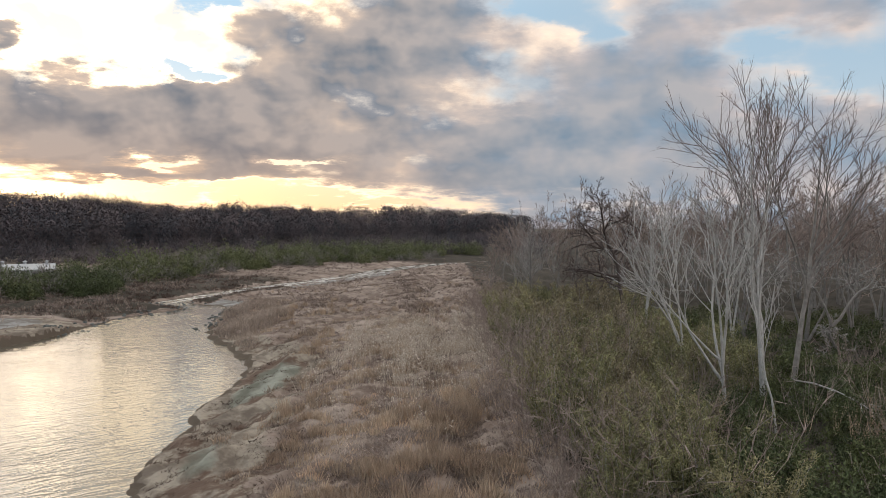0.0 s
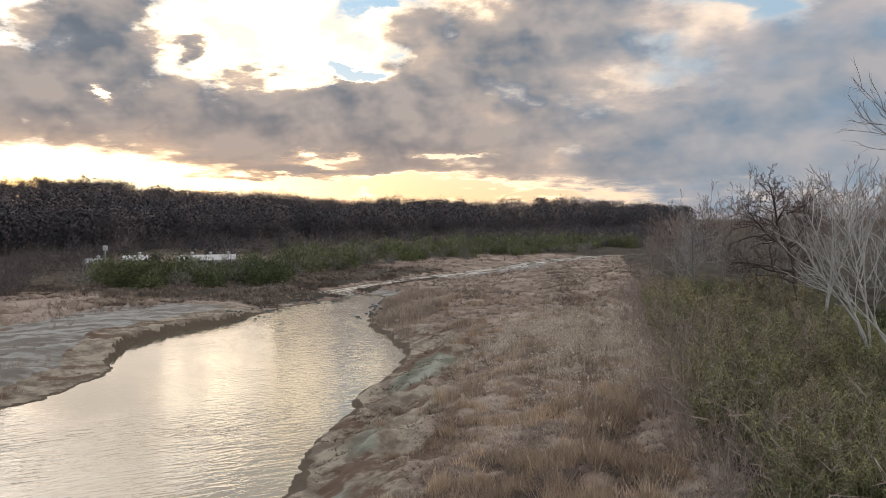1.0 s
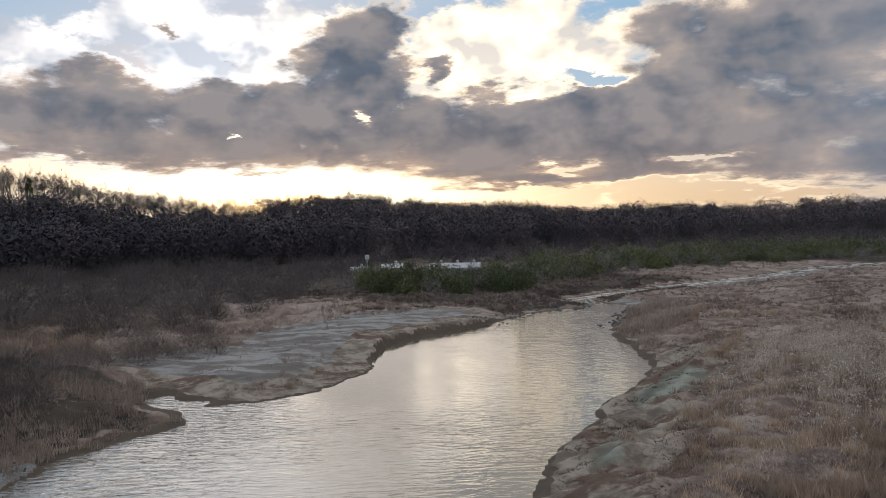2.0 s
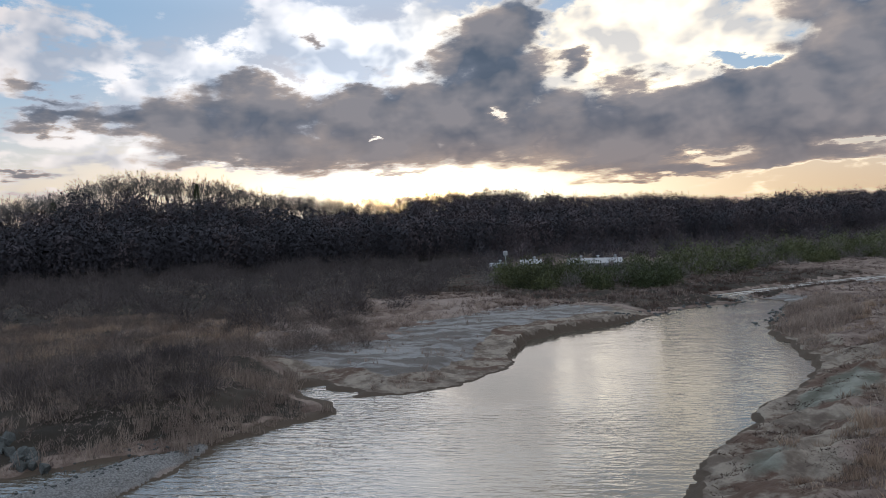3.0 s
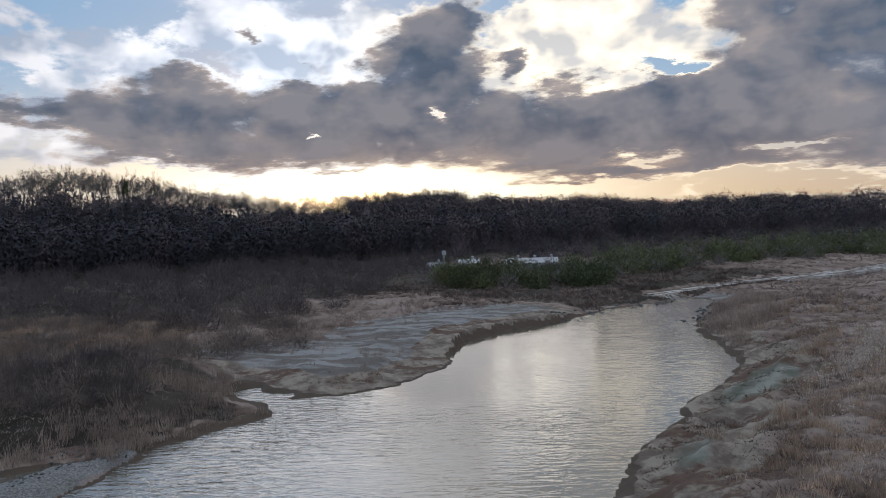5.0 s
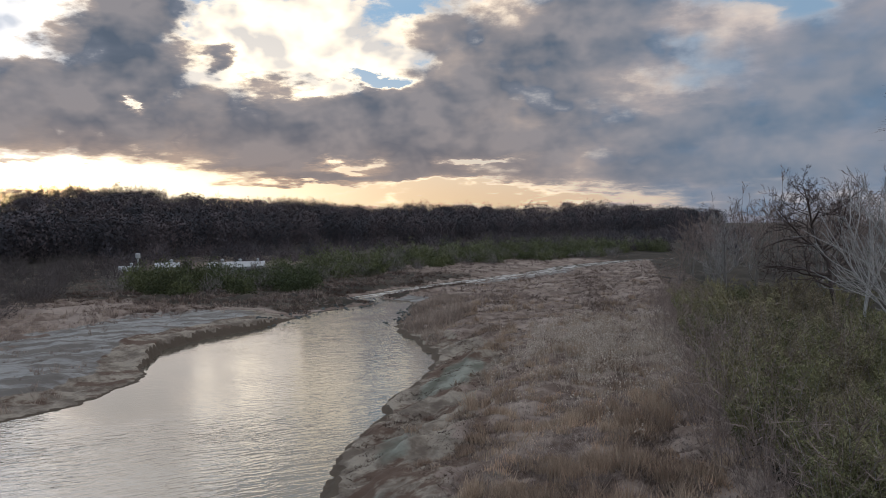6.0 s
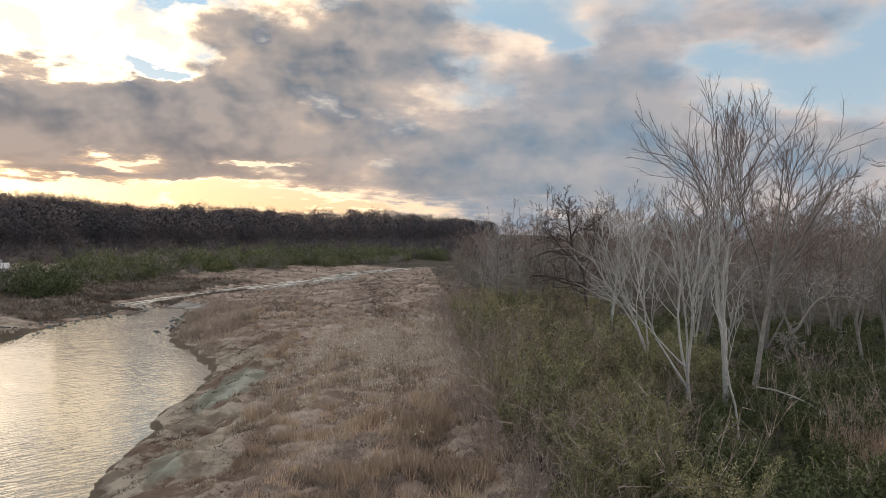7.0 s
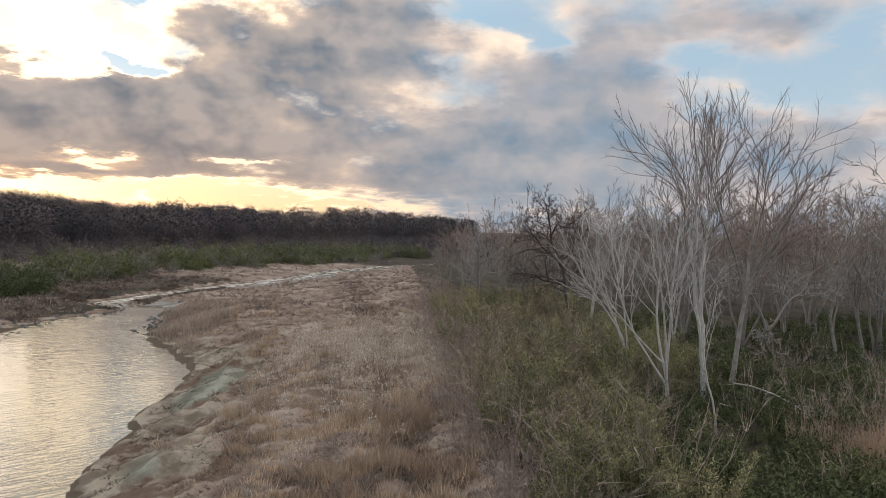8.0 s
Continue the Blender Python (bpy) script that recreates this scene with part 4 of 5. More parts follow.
def thicket_zone(x, y):
    a = math.degrees(math.atan2(x, y))
    r = math.hypot(x, y)
    start = np.interp(a, [-85, -76, -66, -57, -48, -43, -38], [78, 82, 73, 58, 66, 92, 110])
    return start < r < np.interp(a, [-85, -60, -40], [165, 160, 150]) and -84 < a < -38


bushes("thicket", "dense grey-brown leafless thicket on the far bank", spots_in(330, 7, thicket_zone, (-170, -30, 8, 130), 2.6), 8, 3.6, 2.6, 420, 0.06, SCRUB)
def plain_zone(x, y):
    a, r = math.degrees(math.atan2(x, y)), math.hypot(x, y)
    start = np.interp(a, [-42, -38, -30, -20, -12, -4, 2, 8], [112, 124, 138, 146, 186, 200, 210, 200])
    return -42 < a < 9 and start < r < 0.72 * np.interp(a, AWAY_A, AWAY_D) + 6


bushes("thicket", "low brown and grey-green scrub below the far hill", spots_in(520, 11, plain_zone, (-240, 140, 80, 640), 3.6), 12, 4.6, 3.6, 210, 0.25, WOODS)


def green_front(a):
    return np.interp(a, [-39, -34, -28, -22, -16, -10, -4, 2], [97, 91, 99, 113, 136, 157, 173, 190]) + 3 * math.sin(a * 1.3) + 2 * math.sin(a * 3.1)


def green_zone(x, y):
    a, r = math.degrees(math.atan2(x, y)), math.hypot(x, y)
    return -37.5 + 1.6 * math.sin(r * 0.7) < a < -2 and green_front(a) < r < green_front(a) + (17 if a < -28 else 11)


def mixed_zone(x, y):
    a, r = math.degrees(math.atan2(x, y)), math.hypot(x, y)
    return -40 < a < 0 and green_front(a) - 4 < r < green_front(a) + 26


def belt_zone(x, y):
    a, r = math.degrees(math.atan2(x, y)), math.hypot(x, y)
    start = green_front(a) + 16
    return -26 < a < 3 and start < r < start + 16


bushes("green_bushes", "green leafy bushes and reeds along the far bank", spots_in(125, 9, green_zone, (-80, 0, 70, 200), 2.7), 10, 3.2, 2.9, 740, 0.14, REED_GREEN, True)
def screen_zone(x, y):
    a, r = math.degrees(math.atan2(x, y)), math.hypot(x, y)
    return -37.6 + 0.9 * math.sin(r * 0.9) < a < -33.5 and 90 < r < 102


def low_screen_zone(x, y):
    a, r = math.degrees(math.atan2(x, y)), math.hypot(x, y)
    return -34 < a < -25 and 94 + 2 * math.sin(a) < r < 104 + 2 * math.sin(a * 1.7)


bushes("green_bushes", "tall green bushes hiding the low white buildings", spots_in(18, 19, screen_zone, (-70, -35, 70, 100), 2.0), 20, 4.8, 2.8, 1100, 0.12, REED_GREEN, True)
bushes("green_bushes", "low dark green bushes along the far bank", spots_in(26, 29, low_screen_zone, (-70, -35, 70, 100), 2.2), 30, 3.6, 2.5, 900, 0.12, DARK_LEAF, True)
bushes("bare_scrub", "brown leafless scrub mixed among the green bushes", spots_in(120, 17, mixed_zone, (-85, 5, 70, 220), 2.4), 18, 2.6, 2.2, 260, 0.09, THICKET)
bushes("bamboo_belt", "tall green bamboo belt along the far bank", spots_in(120, 15, belt_zone, (-80, 30, 100, 240), 2.4), 16, 4.8, 2.6, 480, 0.18, BAMBOO, True)

# ======================= woods on the hill =======================


def far_woods():
    rng = np.random.default_rng(21)
    np.random.seed(21)
    geo = Geo()
    n = 2300
    a = np.radians(rng.uniform(-86, 7, n))
    top = np.interp(np.degrees(a), AWAY_A, AWAY_D)
    r = top * rng.uniform(0.60, np.where(np.degrees(a) < -46, 0.93, 0.985), n)
    x, y = r * np.sin(a), r * np.cos(a)
    z = height(x, y)
    size = np.interp(r, [150, 400, 900], [0.9, 1.15, 1.9]) * rng.uniform(0.8, 1.35, n)
    size *= np.where((np.degrees(a) < -46) & (r / top > 0.82), 0.75, 1.12)
    # darker crowns more often towards the foot; leftward this paints the backlit hill's shade
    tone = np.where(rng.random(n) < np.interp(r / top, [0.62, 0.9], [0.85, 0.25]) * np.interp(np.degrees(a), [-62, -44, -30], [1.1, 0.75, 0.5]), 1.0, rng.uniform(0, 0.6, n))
    m = 380
    tri, tn, nrm = [], [], []
    for i in range(n):
        s = size[i]
        u = rng.normal(size=(m, 3))
        u /= np.linalg.norm(u, axis=1)[:, None]
        u[:, 2] = np.where(u[:, 2] < -0.7, -u[:, 2], u[:, 2])
        c = np.array((x[i], y[i], z[i] + 3.9 * s))
        girth = np.array((3.4, 3.4, 4.5)) * s * rng.uniform(0.85, 1.15, 3)
        lump = 1 + 0.16 * np.sin(u[:, :1] * 5 + i) * np.cos(u[:, 1:2] * 6 + 2 * i)
        # clusters of twigs that lie along the crown's surface, and a few that stand out from it
        b = c + u * girth * lump * rng.uniform(0.55, 1.0, m)[:, None] ** 0.4
        p = np.cross(u + rng.normal(size=(m, 3)) * 0.35, rng.normal(size=(m, 3)))
        p /= np.linalg.norm(p, axis=1)[:, None] + 1e-9
        q = np.cross(u + rng.normal(size=(m, 3)) * 0.35, p)
        w = 0.36 * s * rng.uniform(0.5, 1.3, m)[:, None]
        v = np.stack((b - p * w, b + p * w * 0.6 + q * w * 0.5, b + q * w * 1.1 - p * w * 0.2), 1)
        t = b + (u * 0.9 + rng.normal(size=(m, 3)) * 0.5) * s * rng.uniform(0.5, 1.1, m)[:, None]
        out = np.arange(m) % 4 == 0
        face = np.cross(v[:, 1] - v[:, 0], v[:, 2] - v[:, 0])
        turned = (face * u).sum(1) < 0
        v[turned] = v[turned][:, ::-1]
        v[out] = spikes(b[out], t[out], np.full(out.sum(), 0.10 * s))[0].reshape(-1, 3, 3)
        tri.append(v.reshape(-1, 3))
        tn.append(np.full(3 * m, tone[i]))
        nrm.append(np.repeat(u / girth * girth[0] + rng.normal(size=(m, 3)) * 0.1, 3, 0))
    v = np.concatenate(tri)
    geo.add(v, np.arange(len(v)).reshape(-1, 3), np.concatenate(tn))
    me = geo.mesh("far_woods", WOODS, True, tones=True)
    nrm = np.concatenate(nrm)
    me.normals_split_custom_set_from_vertices((nrm / np.linalg.norm(nrm, axis=1)[:, None]).tolist())
    tagged(new("far_woods", me), "dense brown leafless woods covering the far hillside", "woods", kind="stuff")


far_woods()

ridge_kinds = []
for i in range(4):
    spec = dict(SPREADING)
    spec.update(levels=3, limbs=(9, 7, 6), wiggle=0.1, steps=5, fine=2, hair=0.055, first=(0.35, 0.2, 0.15), angle=(28, 62))
    ridge_kinds.append(tree("leafless tree standing on the hill's ridge", [((0, 0, 0), (0, 0, 1), 9.5, 0.14), ((0, 0, 3), (0.35, 0.2, 1), 6.5, 0.09), ((0, 0, 3), (-0.35, -0.1, 1), 6.5, 0.09)],
                            spec, (DARK_BARK, DARK_BARK, THICKET), 120 + i, "ridge trees", whole=True))
rng = np.random.default_rng(31)
for i in range(250):
    a = -79 + 69 * (i + rng.uniform(-0.4, 0.4)) / 250
    r = float(np.interp(a, AWAY_A, AWAY_D)) * rng.uniform(0.98, 1.03)
    x, y = r * math.sin(radians(a)), r * math.cos(radians(a))
    s = rng.uniform(0.95, 1.25)
    m = Matrix.Translation(foot(x, y)) @ Matrix.Rotation(rng.uniform(0, 6.28), 4, "Z")
    ob = ridge_kinds[i] if i < 4 else copy_thing(ridge_kinds[i % 4], m)
    ob.matrix_basis = m @ Matrix.Diagonal((s, s, s, 1))



def conifer(label, x, y, high, wide, seed):
    rng = np.random.default_rng(seed)
    np.random.seed(seed)
    root = tagged(new("conifer"), label, "tree", "ridge conifers")
    g = Geo()
    tube(g, [(0, 0, 0), (0.05, 0, high * 0.5), (0, 0, high)], (0.2, 0.14, 0.04), 6)
    part("trunk", g.mesh("trunk", DARK_BARK, True), root)
    g, n = Geo(), 900
    k = rng.uniform(0.2, 1.0, n)
    a = rng.uniform(0, 6.28, n)
    reach = wide * (1.08 - k) * (0.75 + 0.25 * np.sin(k * 40)) * rng.uniform(0.2, 1.0, n)
    b = np.stack((np.cos(a) * reach, np.sin(a) * reach, k * high), 1)
    t = b + np.stack((np.cos(a) * 0.6, np.sin(a) * 0.6, rng.uniform(-0.3, 0.4, n)), 1) * rng.uniform(0.5, 1.2, (n, 1))
    g.add(*spikes(b, t, np.full(n, 0.22)))
    tagged(part("crown", g.mesh("crown", DARK_LEAF), root), kind="stuff")
    root.location = foot(x, y)


for a, high, wide in ((-62.6, 10.5, 2.6), (-72.4, 9.0, 3.4), (-34.0, 9.5, 3.0), (-44.5, 10.0, 3.0)):
    r = float(np.interp(a, AWAY_A, AWAY_D)) * 0.985
    conifer("dark evergreen tree among bare ridge trees", r * math.sin(radians(a)), r * math.cos(radians(a)), high, wide, int(-a * 10))

# ======================= dry grass =======================


def grass(name, label, n, zone, seed, blades, tall, mt=STRAW, width=0.03, lean=0.35, tones=True):
    """Tufts of dry blades, as one object."""
    rng = np.random.default_rng(seed)
    np.random.seed(seed)
    x, y = zone(rng, n)
    z = height(x, y)
    k = len(x)
    patch = rough(x, y, 11.0, 3)
    tone = np.clip(0.5 + 0.5 * rough(x + 40, y, 8.0, 3), 0, 1) * rng.uniform(0.4, 1, k)
    hgt = tall * np.clip(0.75 + 0.35 * patch, 0.3, 1.4) * rng.uniform(0.6, 1.25, k)
    b = np.repeat(np.stack((x, y, z - 0.03), 1), blades, 0)
    b[:, :2] += rng.normal(size=(k * blades, 2)) * 0.11
    h = np.repeat(hgt, blades) * rng.uniform(0.5, 1.1, k * blades)
    t = b + np.stack((rng.normal(size=k * blades) * lean * h, rng.normal(size=k * blades) * lean * h, h), 1)
    v, f = spikes(b, t, width * rng.uniform(0.6, 1.4, k * blades))
    geo = Geo()
    geo.add(v, f, np.repeat(tone, blades * 3))
    return tagged(new(name, geo.mesh(name, mt, tones=tones)), label, "grass", kind="stuff")


def right_meadow(rng, n):
    a = np.radians(rng.uniform(-24, 12, n))
    r = 19 * (130 / 19) ** (rng.uniform(0, 1, n) ** 1.15)
    x, y = r * np.sin(a), r * np.cos(a)
    d = shore(x, y)
    keep = ~on_left(x, y) & (d > 3.0 + 2.2 * sstep(60, 40, y) + 2.5 * sstep(70, 80, y) + rough(x, y, 4.0, 3) * 1.5 + rng.normal(size=n) * 0.7) & (x < 5.5 + 0.02 * y)
    return x[keep], y[keep]


def left_meadow(rng, n):
    a = np.radians(rng.uniform(-84, -18, n))
    r = 28 * (150 / 28) ** rng.uniform(0, 1, n)
    x, y = r * np.sin(a), r * np.cos(a)
    d = shore(x, y)
    bar = (y > 24) & (y < 66) & (d < 10 + rough(x, y, 4.0, 3) * 1.5)
    keep = on_left(x, y) & (np.hypot(x + 31.8, (y - 22.9) * 1.6) > 2.2) & (d > 0.3 + 3 * sstep(72, 80, y)) & ~(bar & (rng.uniform(0, 1, n) > 0.12)) & (on_bar(x, y) < 0.1) & (np.hypot(x + 34.2, y - 8.3) > 1.3)
    return x[keep], y[keep]


def patchy(zone, size, shift, level):
    """The same zone, thinned to patches."""
    def inner(rng, n):
        x, y = zone(rng, n)
        keep = rough(x + shift, y - shift, size, 3) > level + rng.normal(size=len(x)) * 0.15
        return x[keep], y[keep]
    return inner


def seed_zone(rng, n):
    x, y = rng.normal(size=n) * 3.4 - 0.8, rng.normal(size=n) * 7 + 46
    keep = (shore(x, y) > 5) & (x < 4) & (rough(x, y, 5.0, 2) > -0.4)
    return x[keep], y[keep]


def red_zone(rng, n):
    x, y = rng.uniform(-4.5, 3.5, n), rng.uniform(19, 34, n)
    keep = (rough(x * 2 + 5, y * 1.4, 4.5, 3) > 0.25) & (shore(x, y) > 5)
    return x[keep], y[keep]


def reed_zone(rng, n):
    a = np.radians(rng.uniform(-80, -50, n))
    r = rng.uniform(31, 66, n)
    x, y = r * np.sin(a), r * np.cos(a)
    keep = on_left(x, y) & (np.hypot(x + 31.8, (y - 22.9) * 1.6) > 2.2) & (shore(x, y) > 0.08) & (shore(x, y) < 3.5 + 2 * rough(x, y, 6.0, 2)) & (y > 13.5) & (y < 25.5)
    return x[keep], y[keep]


def far_edge(rng, n):
    x, y = rng.uniform(-23, -14, n), rng.uniform(48, 84, n)
    d = shore(x, y)
    keep = ~on_left(x, y) & (d > 0.6) & (d < 6 + rough(x, y, 5.0, 2))
    return x[keep], y[keep]


grass("dry_weeds", "low grey-brown withered weeds on the near bank", 42000, patchy(right_meadow, 3.5, 5, -0.35), 50, 9, 0.22, mt=WEED, width=0.035, lean=0.7)
grass("dry_grass", "dry straw-coloured grass tufts on the near bank", 22000, patchy(right_meadow, 5.0, 30, 0.45), 51, 14, 0.5)
def clumps(rng, n):
    """Blade bunches gathered round a few hundred roots."""
    x, y = patchy(right_meadow, 6.0, 12, 0.1)(rng, n)
    keep = np.hypot(x, y) < 75
    x, y = x[keep], y[keep]
    k = 9
    return np.repeat(x, k) + rng.normal(size=len(x) * k) * 0.13, np.repeat(y, k) + rng.normal(size=len(x) * k) * 0.13


def silt_weeds(rng, n):
    x, y = rng.uniform(-22, -1, n), rng.uniform(18, 66, n)
    d = shore(x, y)
    keep = ~on_left(x, y) & (d > 0.7) & (d < 7.5) & (rough(x * 1.3 + 17, y, 5.0, 4) > 0.35 + rng.normal(size=n) * 0.1)
    return x[keep], y[keep]


grass("low_weeds", "mats of low dark brown weeds on the silt", 16000, silt_weeds, 60, 8, 0.13, mt=DARK_WEED, width=0.03, lean=0.9)
grass("grass_clumps", "pale dry grass clumps standing above the weeds", 1500, clumps, 58, 14, 0.75, width=0.028, lean=0.3)
grass("tall_grass", "tall reddish dry grass among the weeds", 620, red_zone, 53, 13, 0.55, mt=RUSSET, width=0.026, lean=0.3)
def stalk_patch(rng, n):
    x, y = rng.normal(size=n) * 1.3 + 17.8, rng.normal(size=n) * 1.7 + 23.2
    return x, y


grass("tall_stalks", "reddish-brown dry stalks beside the evergreen undergrowth", 420, stalk_patch, 67, 12, 2.5, mt=RUSSET, width=0.02, lean=0.22)
grass("tall_grass", "pale dry grass overhanging the river edge", 2600, far_edge, 57, 14, 0.8, mt=DULL_STRAW, width=0.045)
grass("dry_grass", "dry brown grass and weeds on the far bank", 17000, patchy(left_meadow, 4.0, 22, -0.4), 52, 10, 0.26, mt=WEED, width=0.034, lean=0.6)
grass("dry_grass", "patches of dry straw grass on the far bank", 17000, patchy(left_meadow, 7.0, 10, 0.2), 54, 13, 0.85, mt=DULL_STRAW, width=0.028)
grass("reeds", "tall dry reeds along the far water edge", 5200, reed_zone, 55, 15, 1.0, mt=DULL_STRAW, width=0.022, lean=0.2)


def far_meadow(rng, n):
    a = np.radians(rng.uniform(-42, 9, n))
    r = rng.uniform(62, 185, n)
    x, y = r * np.sin(a), r * np.cos(a)
    d = shore(x, y)
    keep = (d > 1.2 + 1.5 * sstep(72, 85, y)) & (x < 7 + 0.02 * y) & ~((y < 66) & (d < 9)) & (rough(x, y, 12.0, 3) > -0.5)
    return x[keep], y[keep]


grass("far_grass", "brown dry grass on the distant flats", 15000, far_meadow, 59, 9, 0.5, mt=WEED, width=0.075, lean=0.5)


def tussocks(rng, n):
    x, y = rng.uniform(-66, -24, n), rng.uniform(58, 118, n)
    d = shore(x, y)
    keep = on_left(x, y) & (d > 0.4) & (d < 34) & ~((y < 66) & (d < 9)) & (rough(x, y * 1.6, 7.0, 3) > 0.05 + rng.normal(size=n) * 0.2)
    return x[keep], y[keep]


grass("tussocks", "dark brown tussocks of weeds on the far bank", 11000, tussocks, 63, 9, 0.5, mt=DARK_WEED, width=0.06, lean=0.5)


def seed_heads():
    rng = np.random.default_rng(56)
    np.random.seed(56)
    x, y = seed_zone(rng, 1300)
    z = height(x, y)
    k, heads = len(x), 7
    b = np.repeat(np.stack((x, y, z), 1), heads, 0) + rng.normal(size=(k * heads, 3)) * np.array((0.16, 0.16, 0.02))
    t = b + np.stack((rng.normal(size=k * heads) * 0.16, rng.normal(size=k * heads) * 0.16, rng.uniform(0.5, 1.05, k * heads)), 1)
    geo = Geo()
    geo.add(*spikes(b, t, np.full(k * heads, 0.018)))
    tips = np.repeat(t, 3, 0) + rng.normal(size=(k * heads * 3, 3)) * 0.03
    geo.add(*leaves_at(tips, rng.normal(size=tips.shape), np.full(len(tips), 0.085), np.full(len(tips), 0.05)))
    tagged(new("seed_heads", geo.mesh("seed_heads", FLUFF, tones=True)), "pale fluffy seed heads on dry stalks", "weeds", kind="stuff")


seed_heads()


def straw_rise(rng, n):
    x, y = rng.uniform(-76, -50, n), rng.uniform(14, 34, n)
    keep = rough(x, y, 6.0, 3) > -0.15 + rng.normal(size=n) * 0.2
    return x[keep], y[keep]


grass("dry_grass", "pale straw tufts on the far bank's rise", 4200, straw_rise, 64, 15, 0.95, mt=STRAW, width=0.03, lean=0.3)


def hollow_zone(x, y):
    k = ((x + 43) / 8.5) ** 2 + ((y - 16.5) / 5.5) ** 2
    return k < 1.0 and float(shore(np.array([x]), np.array([y]))[0]) > 2.5


def bramble_zone(x, y):
    a, r = math.degrees(math.atan2(x, y)), math.hypot(x, y)
    return -84 < a < -50 and 34 < r < 80 and on_left(x, y) and float(shore(np.array([x]), np.array([y]))[0]) > 5 and float(rough(np.array([x]), np.array([y]), 14.0, 2)[0]) > -0.25


bushes("brambles", "dark brown leafless brambles and brush on the far bank", spots_in(420, 13, bramble_zone, (-85, -28, 3, 50), 1.1), 14, 1.35, 1.4, 330, 0.024, BRAMBLE)
bushes("brambles", "low blackish brambles filling a hollow of the far bank", spots_in(70, 65, hollow_zone, (-54, -33, 8, 24), 0.9), 66, 1.0, 1.3, 420, 0.026, SCRUB)


def bank_stones():
    rng = np.random.default_rng(62)
    geo = Geo()
    spots = np.concatenate((np.stack((rng.uniform(-24, -18.5, 160), rng.uniform(62, 80, 160)), 1), np.stack((rng.uniform(-35, -27, 260), rng.uniform(58, 84, 260)), 1),
                            np.stack((rng.uniform(-32, -28.5, 240), rng.uniform(6, 15, 240)), 1)))
    d = shore(spots[:, 0], spots[:, 1])
    spots = spots[(d > -1.2) & (d < 1.6)]
    z = np.maximum(height(spots[:, 0], spots[:, 1]), -0.05)
    for (x, y), h in zip(spots, z):
        r = rng.uniform(0.05, 0.3) ** 1.0 * (0.35 if y < 20 else 1)
        u = np.array([(math.cos(a), math.sin(a), 0) for a in np.arange(6) * 1.047]) * rng.uniform(0.7, 1.2, (6, 1))
        v = np.concatenate((u * r + (0, 0, -0.05), u * r * 0.75 + (0, 0, r * 0.5), [(0, 0, r * 0.7)])) + (x, y, h)
        geo.add(v, [(i, (i + 1) % 6, 6 + (i + 1) % 6, 6 + i) for i in range(6)] + [(6 + i, 6 + (i + 1) % 6, 12) for i in range(6)])
    tagged(new("bank_stones", geo.mesh("bank_stones", STONE)), "scattered wet stones at the water edge", "stones", kind="stuff")


bank_stones()

# ======================= stones, buildings, small things =======================


def boulder(size, seed):
    rng = np.random.default_rng(seed)
    bm = bmesh.new()
    bmesh.ops.create_icosphere(bm, subdivisions=3, radius=1.0)
    planes = np.concatenate((rng.normal(size=(6, 3)), np.eye(3) + rng.normal(size=(3, 3)) * 0.15, -np.eye(3) + rng.normal(size=(3, 3)) * 0.15))
    planes /= np.linalg.norm(planes, axis=1)[:, None]
    for v in bm.verts:
        p = np.array(v.co)
        for q in planes:
            over = p @ q - 0.55
            if over > 0:
                p = p - q * over
        v.co = Vector(p * np.array(size) * rng.uniform(0.97, 1.03))
    me = bpy.data.meshes.new("boulder")
    bm.to_mesh(me)
    bm.free()
    me.materials.append(STONE)
    return me


rng = np.random.default_rng(61)
for i in range(26):
    x, y = -32.1 - 3.6 * rng.random() ** 0.8, 6.8 + 2.5 * rng.random()
    ob = new("boulder", boulder(rng.uniform(0.25, 0.55, 3), 200 + i))
    ob.matrix_basis = Matrix.Translation(foot(x, y, -0.04)) @ Euler(rng.uniform(0, 3, 3)).to_matrix().to_4x4()
    tagged(ob, "blue-grey angular bank boulder beside the backwater", "rock", "bank boulders")


def block(geo, lo, hi):
    (a, b, c), (d, e, f) = lo, hi
    geo.add([(a, b, c), (d, b, c), (d, e, c), (a, e, c), (a, b, f), (d, b, f), (d, e, f), (a, e, f)],
            [(3, 2, 1, 0), (4, 5, 6, 7), (0, 1, 5, 4), (1, 2, 6, 5), (2, 3, 7, 6), (3, 0, 4, 7)])


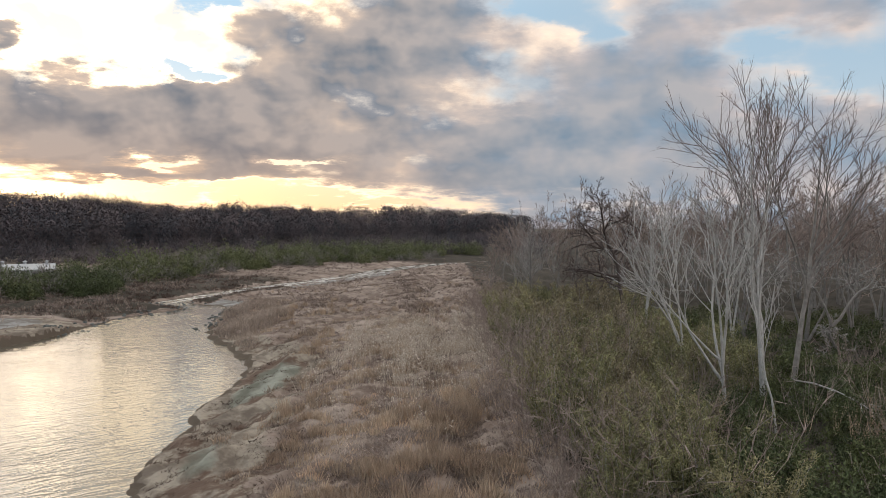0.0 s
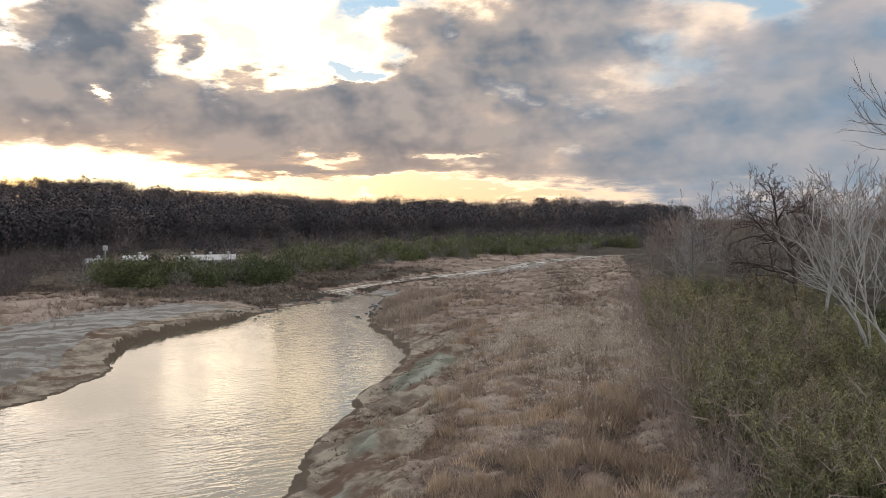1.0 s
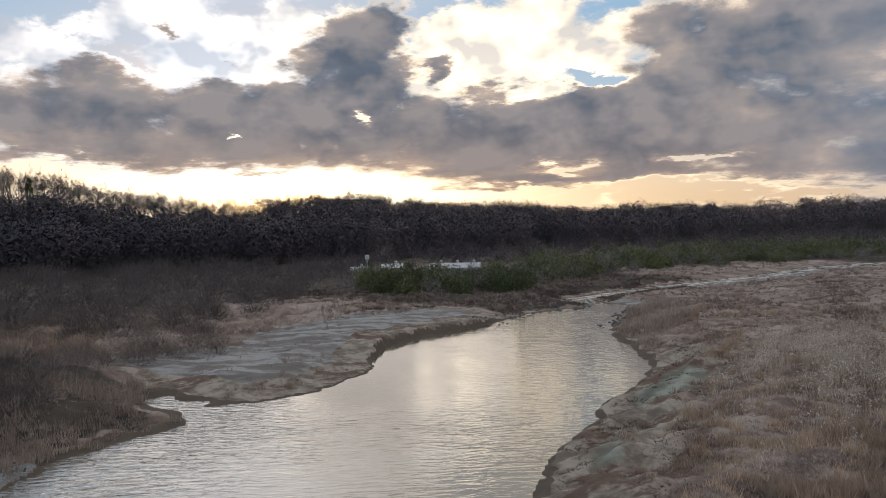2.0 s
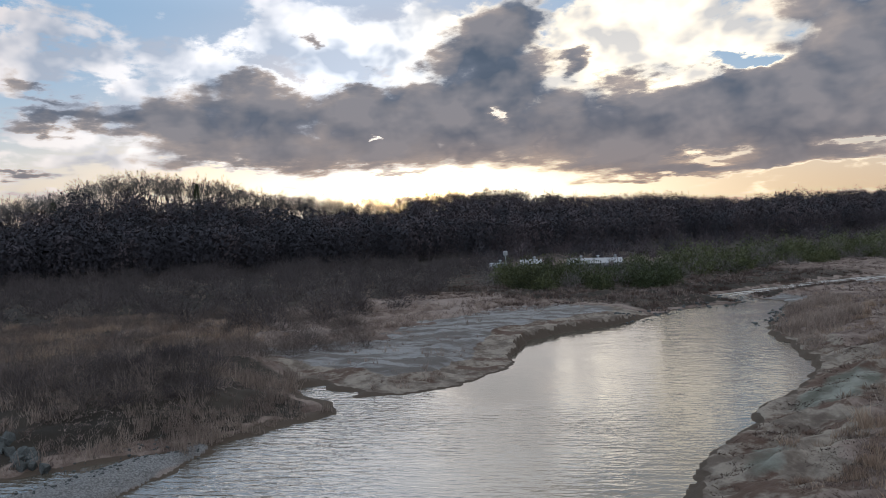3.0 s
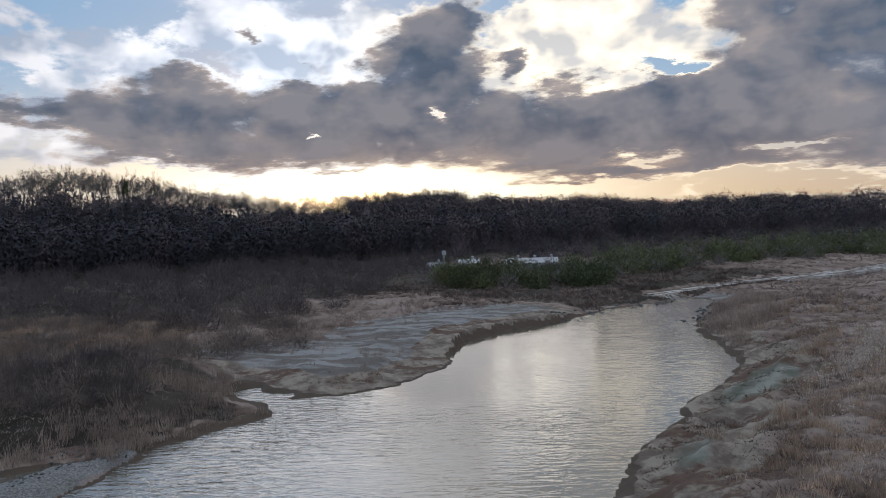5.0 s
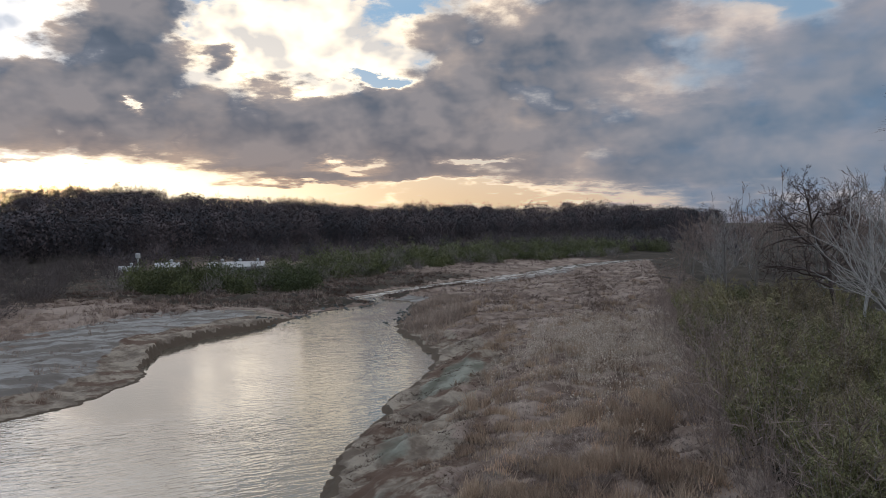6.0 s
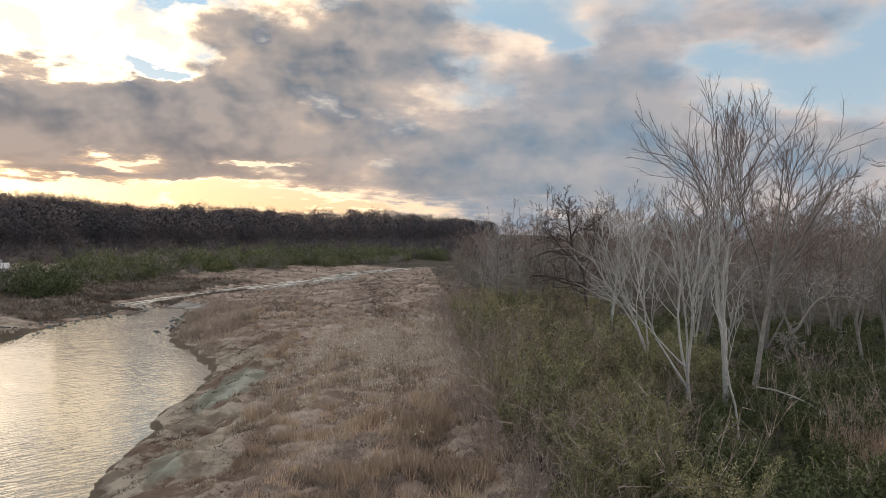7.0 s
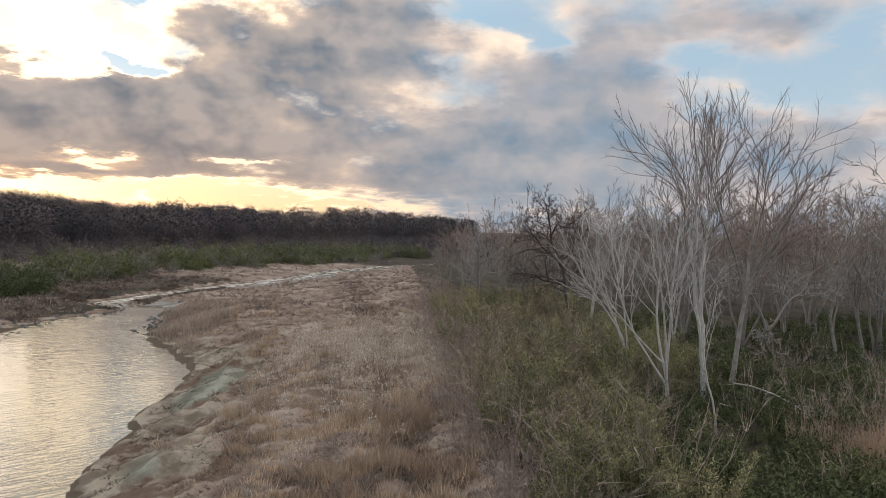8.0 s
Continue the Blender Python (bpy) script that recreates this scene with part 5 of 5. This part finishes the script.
def long_building(name, label, x, y, turn, length, deep, high, vents):
    root = tagged(new(name), label, "building")
    g = Geo()
    block(g, (-length / 2, -deep / 2, -1), (length / 2, deep / 2, high))
    part("wall", g.mesh("wall", WHITE_WALL), root)
    g = Geo()
    l, w = length / 2 + 0.3, deep / 2 + 0.3
    g.add([(-l, -w, high), (l, -w, high), (l, w, high), (-l, w, high), (-l, 0, high + 0.7), (l, 0, high + 0.7), (-l, -w, high - .15), (l, -w, high - .15), (l, w, high - .15), (-l, w, high - .15)],
          [(0, 1, 5, 4), (2, 3, 4, 5), (0, 4, 3), (1, 2, 5), (6, 7, 1, 0), (7, 8, 2, 1), (8, 9, 3, 2), (9, 6, 0, 3), (9, 8, 7, 6)])
    part("roof", g.mesh("roof", ROOFING), root)
    for i in range(vents):
        g = Geo()
        px = -length / 2 + length * (i + 0.7) / vents
        tube(g, [(px, 0, high + 0.5), (px, 0, high + 1.0)], (0.2, 0.2), 8)
        tube(g, [(px, 0, high + 1.0), (px, 0, high + 1.05), (px, 0, high + 1.2)], (0.32, 0.32, 0.05), 8, True)
        part("roof_vent", g.mesh("roof_vent", ROOFING), root)
    n = max(2, int(length / 3.2))
    for i in range(n):
        px = -length / 2 + length * (i + 0.5) / n
        g = Geo()
        block(g, (px - 0.6, -deep / 2 - 0.05, 0.5), (px + 0.6, -deep / 2 + 0.02, 1.15))
        part("window", g.mesh("window", GLASS_DARK), root)
    root.matrix_basis = pose(x, y, foot(x, y, 0.3)[2], 0, 0, turn)
    return root


long_building("long_building", "long low white building with vents along its roof", -63.2, 104.5, 31, 8.6, 6, 1.6, 3)
long_building("shed", "small white shed half hidden by bushes", -73.0, 99.5, 35, 3.2, 4, 1.7, 1)
long_building("shed", "small white shed half hidden by bushes", -78.5, 97.0, 38, 2.4, 3, 1.3, 1)
g = Geo()
tank = tagged(new("water_tank"), "small white tank raised on a post", "tank")
tube(g, [(0, 0, 0), (0, 0, 2.9)], (0.12, 0.12), 8)
part("post", g.mesh("post", WHITE_WALL), tank)
g = Geo()
tube(g, [(0, 0, 2.9), (0, 0, 3.0), (0, 0, 3.65), (0, 0, 3.75)], (0.3, 0.38, 0.38, 0.3), 12, True)
part("tank", g.mesh("tank", WHITE_WALL), tank)
tank.location = foot(-77, 97.5)


def fallen_branch():
    root = tagged(new("fallen_branch"), "pale fallen branch lying over the undergrowth", "branch")
    g = Geo()
    pts = [(16.2, 31.6, 2.6), (16.4, 30.3, 2.75), (16.7, 29.1, 2.7), (17.0, 27.9, 2.5), (17.1, 26.7, 2.2)]
    tube(g, pts, (0.04, 0.036, 0.03, 0.022, 0.012), 6, True)
    part("stem", g.mesh("stem", PALE_BARK, True), root)
    for i, (j, way) in enumerate(((1, (0.5, -0.6, -0.2)), (2, (-0.6, -0.5, 0.1)), (3, (0.7, -0.5, -0.1)), (3, (-0.4, -0.8, -0.3)))):
        g = Geo()
        p, d = np.array(pts[j]), np.array(way)
        tube(g, [p, p + d * 0.5 + (0, 0, 0.05), p + d * 1.1], (0.022, 0.016, 0.007), 4)
        part("twig", g.mesh("twig", PALE_BARK, True), root)


fallen_branch()

bm = bmesh.new()
bmesh.ops.create_icosphere(bm, subdivisions=3, radius=0.16)
for v in bm.verts:
    v.co *= 0.7 + 0.6 * noise.noise(v.co * 14.0)
    v.co.z *= 0.6
litter_mesh = bpy.data.meshes.new("litter")
bm.to_mesh(litter_mesh)
bm.free()
litter_mesh.materials.append(FLUFF)
litter = tagged(new("litter_bag", litter_mesh), "small crumpled white plastic bag in the undergrowth", "litter")
litter.location = foot(14.2, 27.6, -0.05)
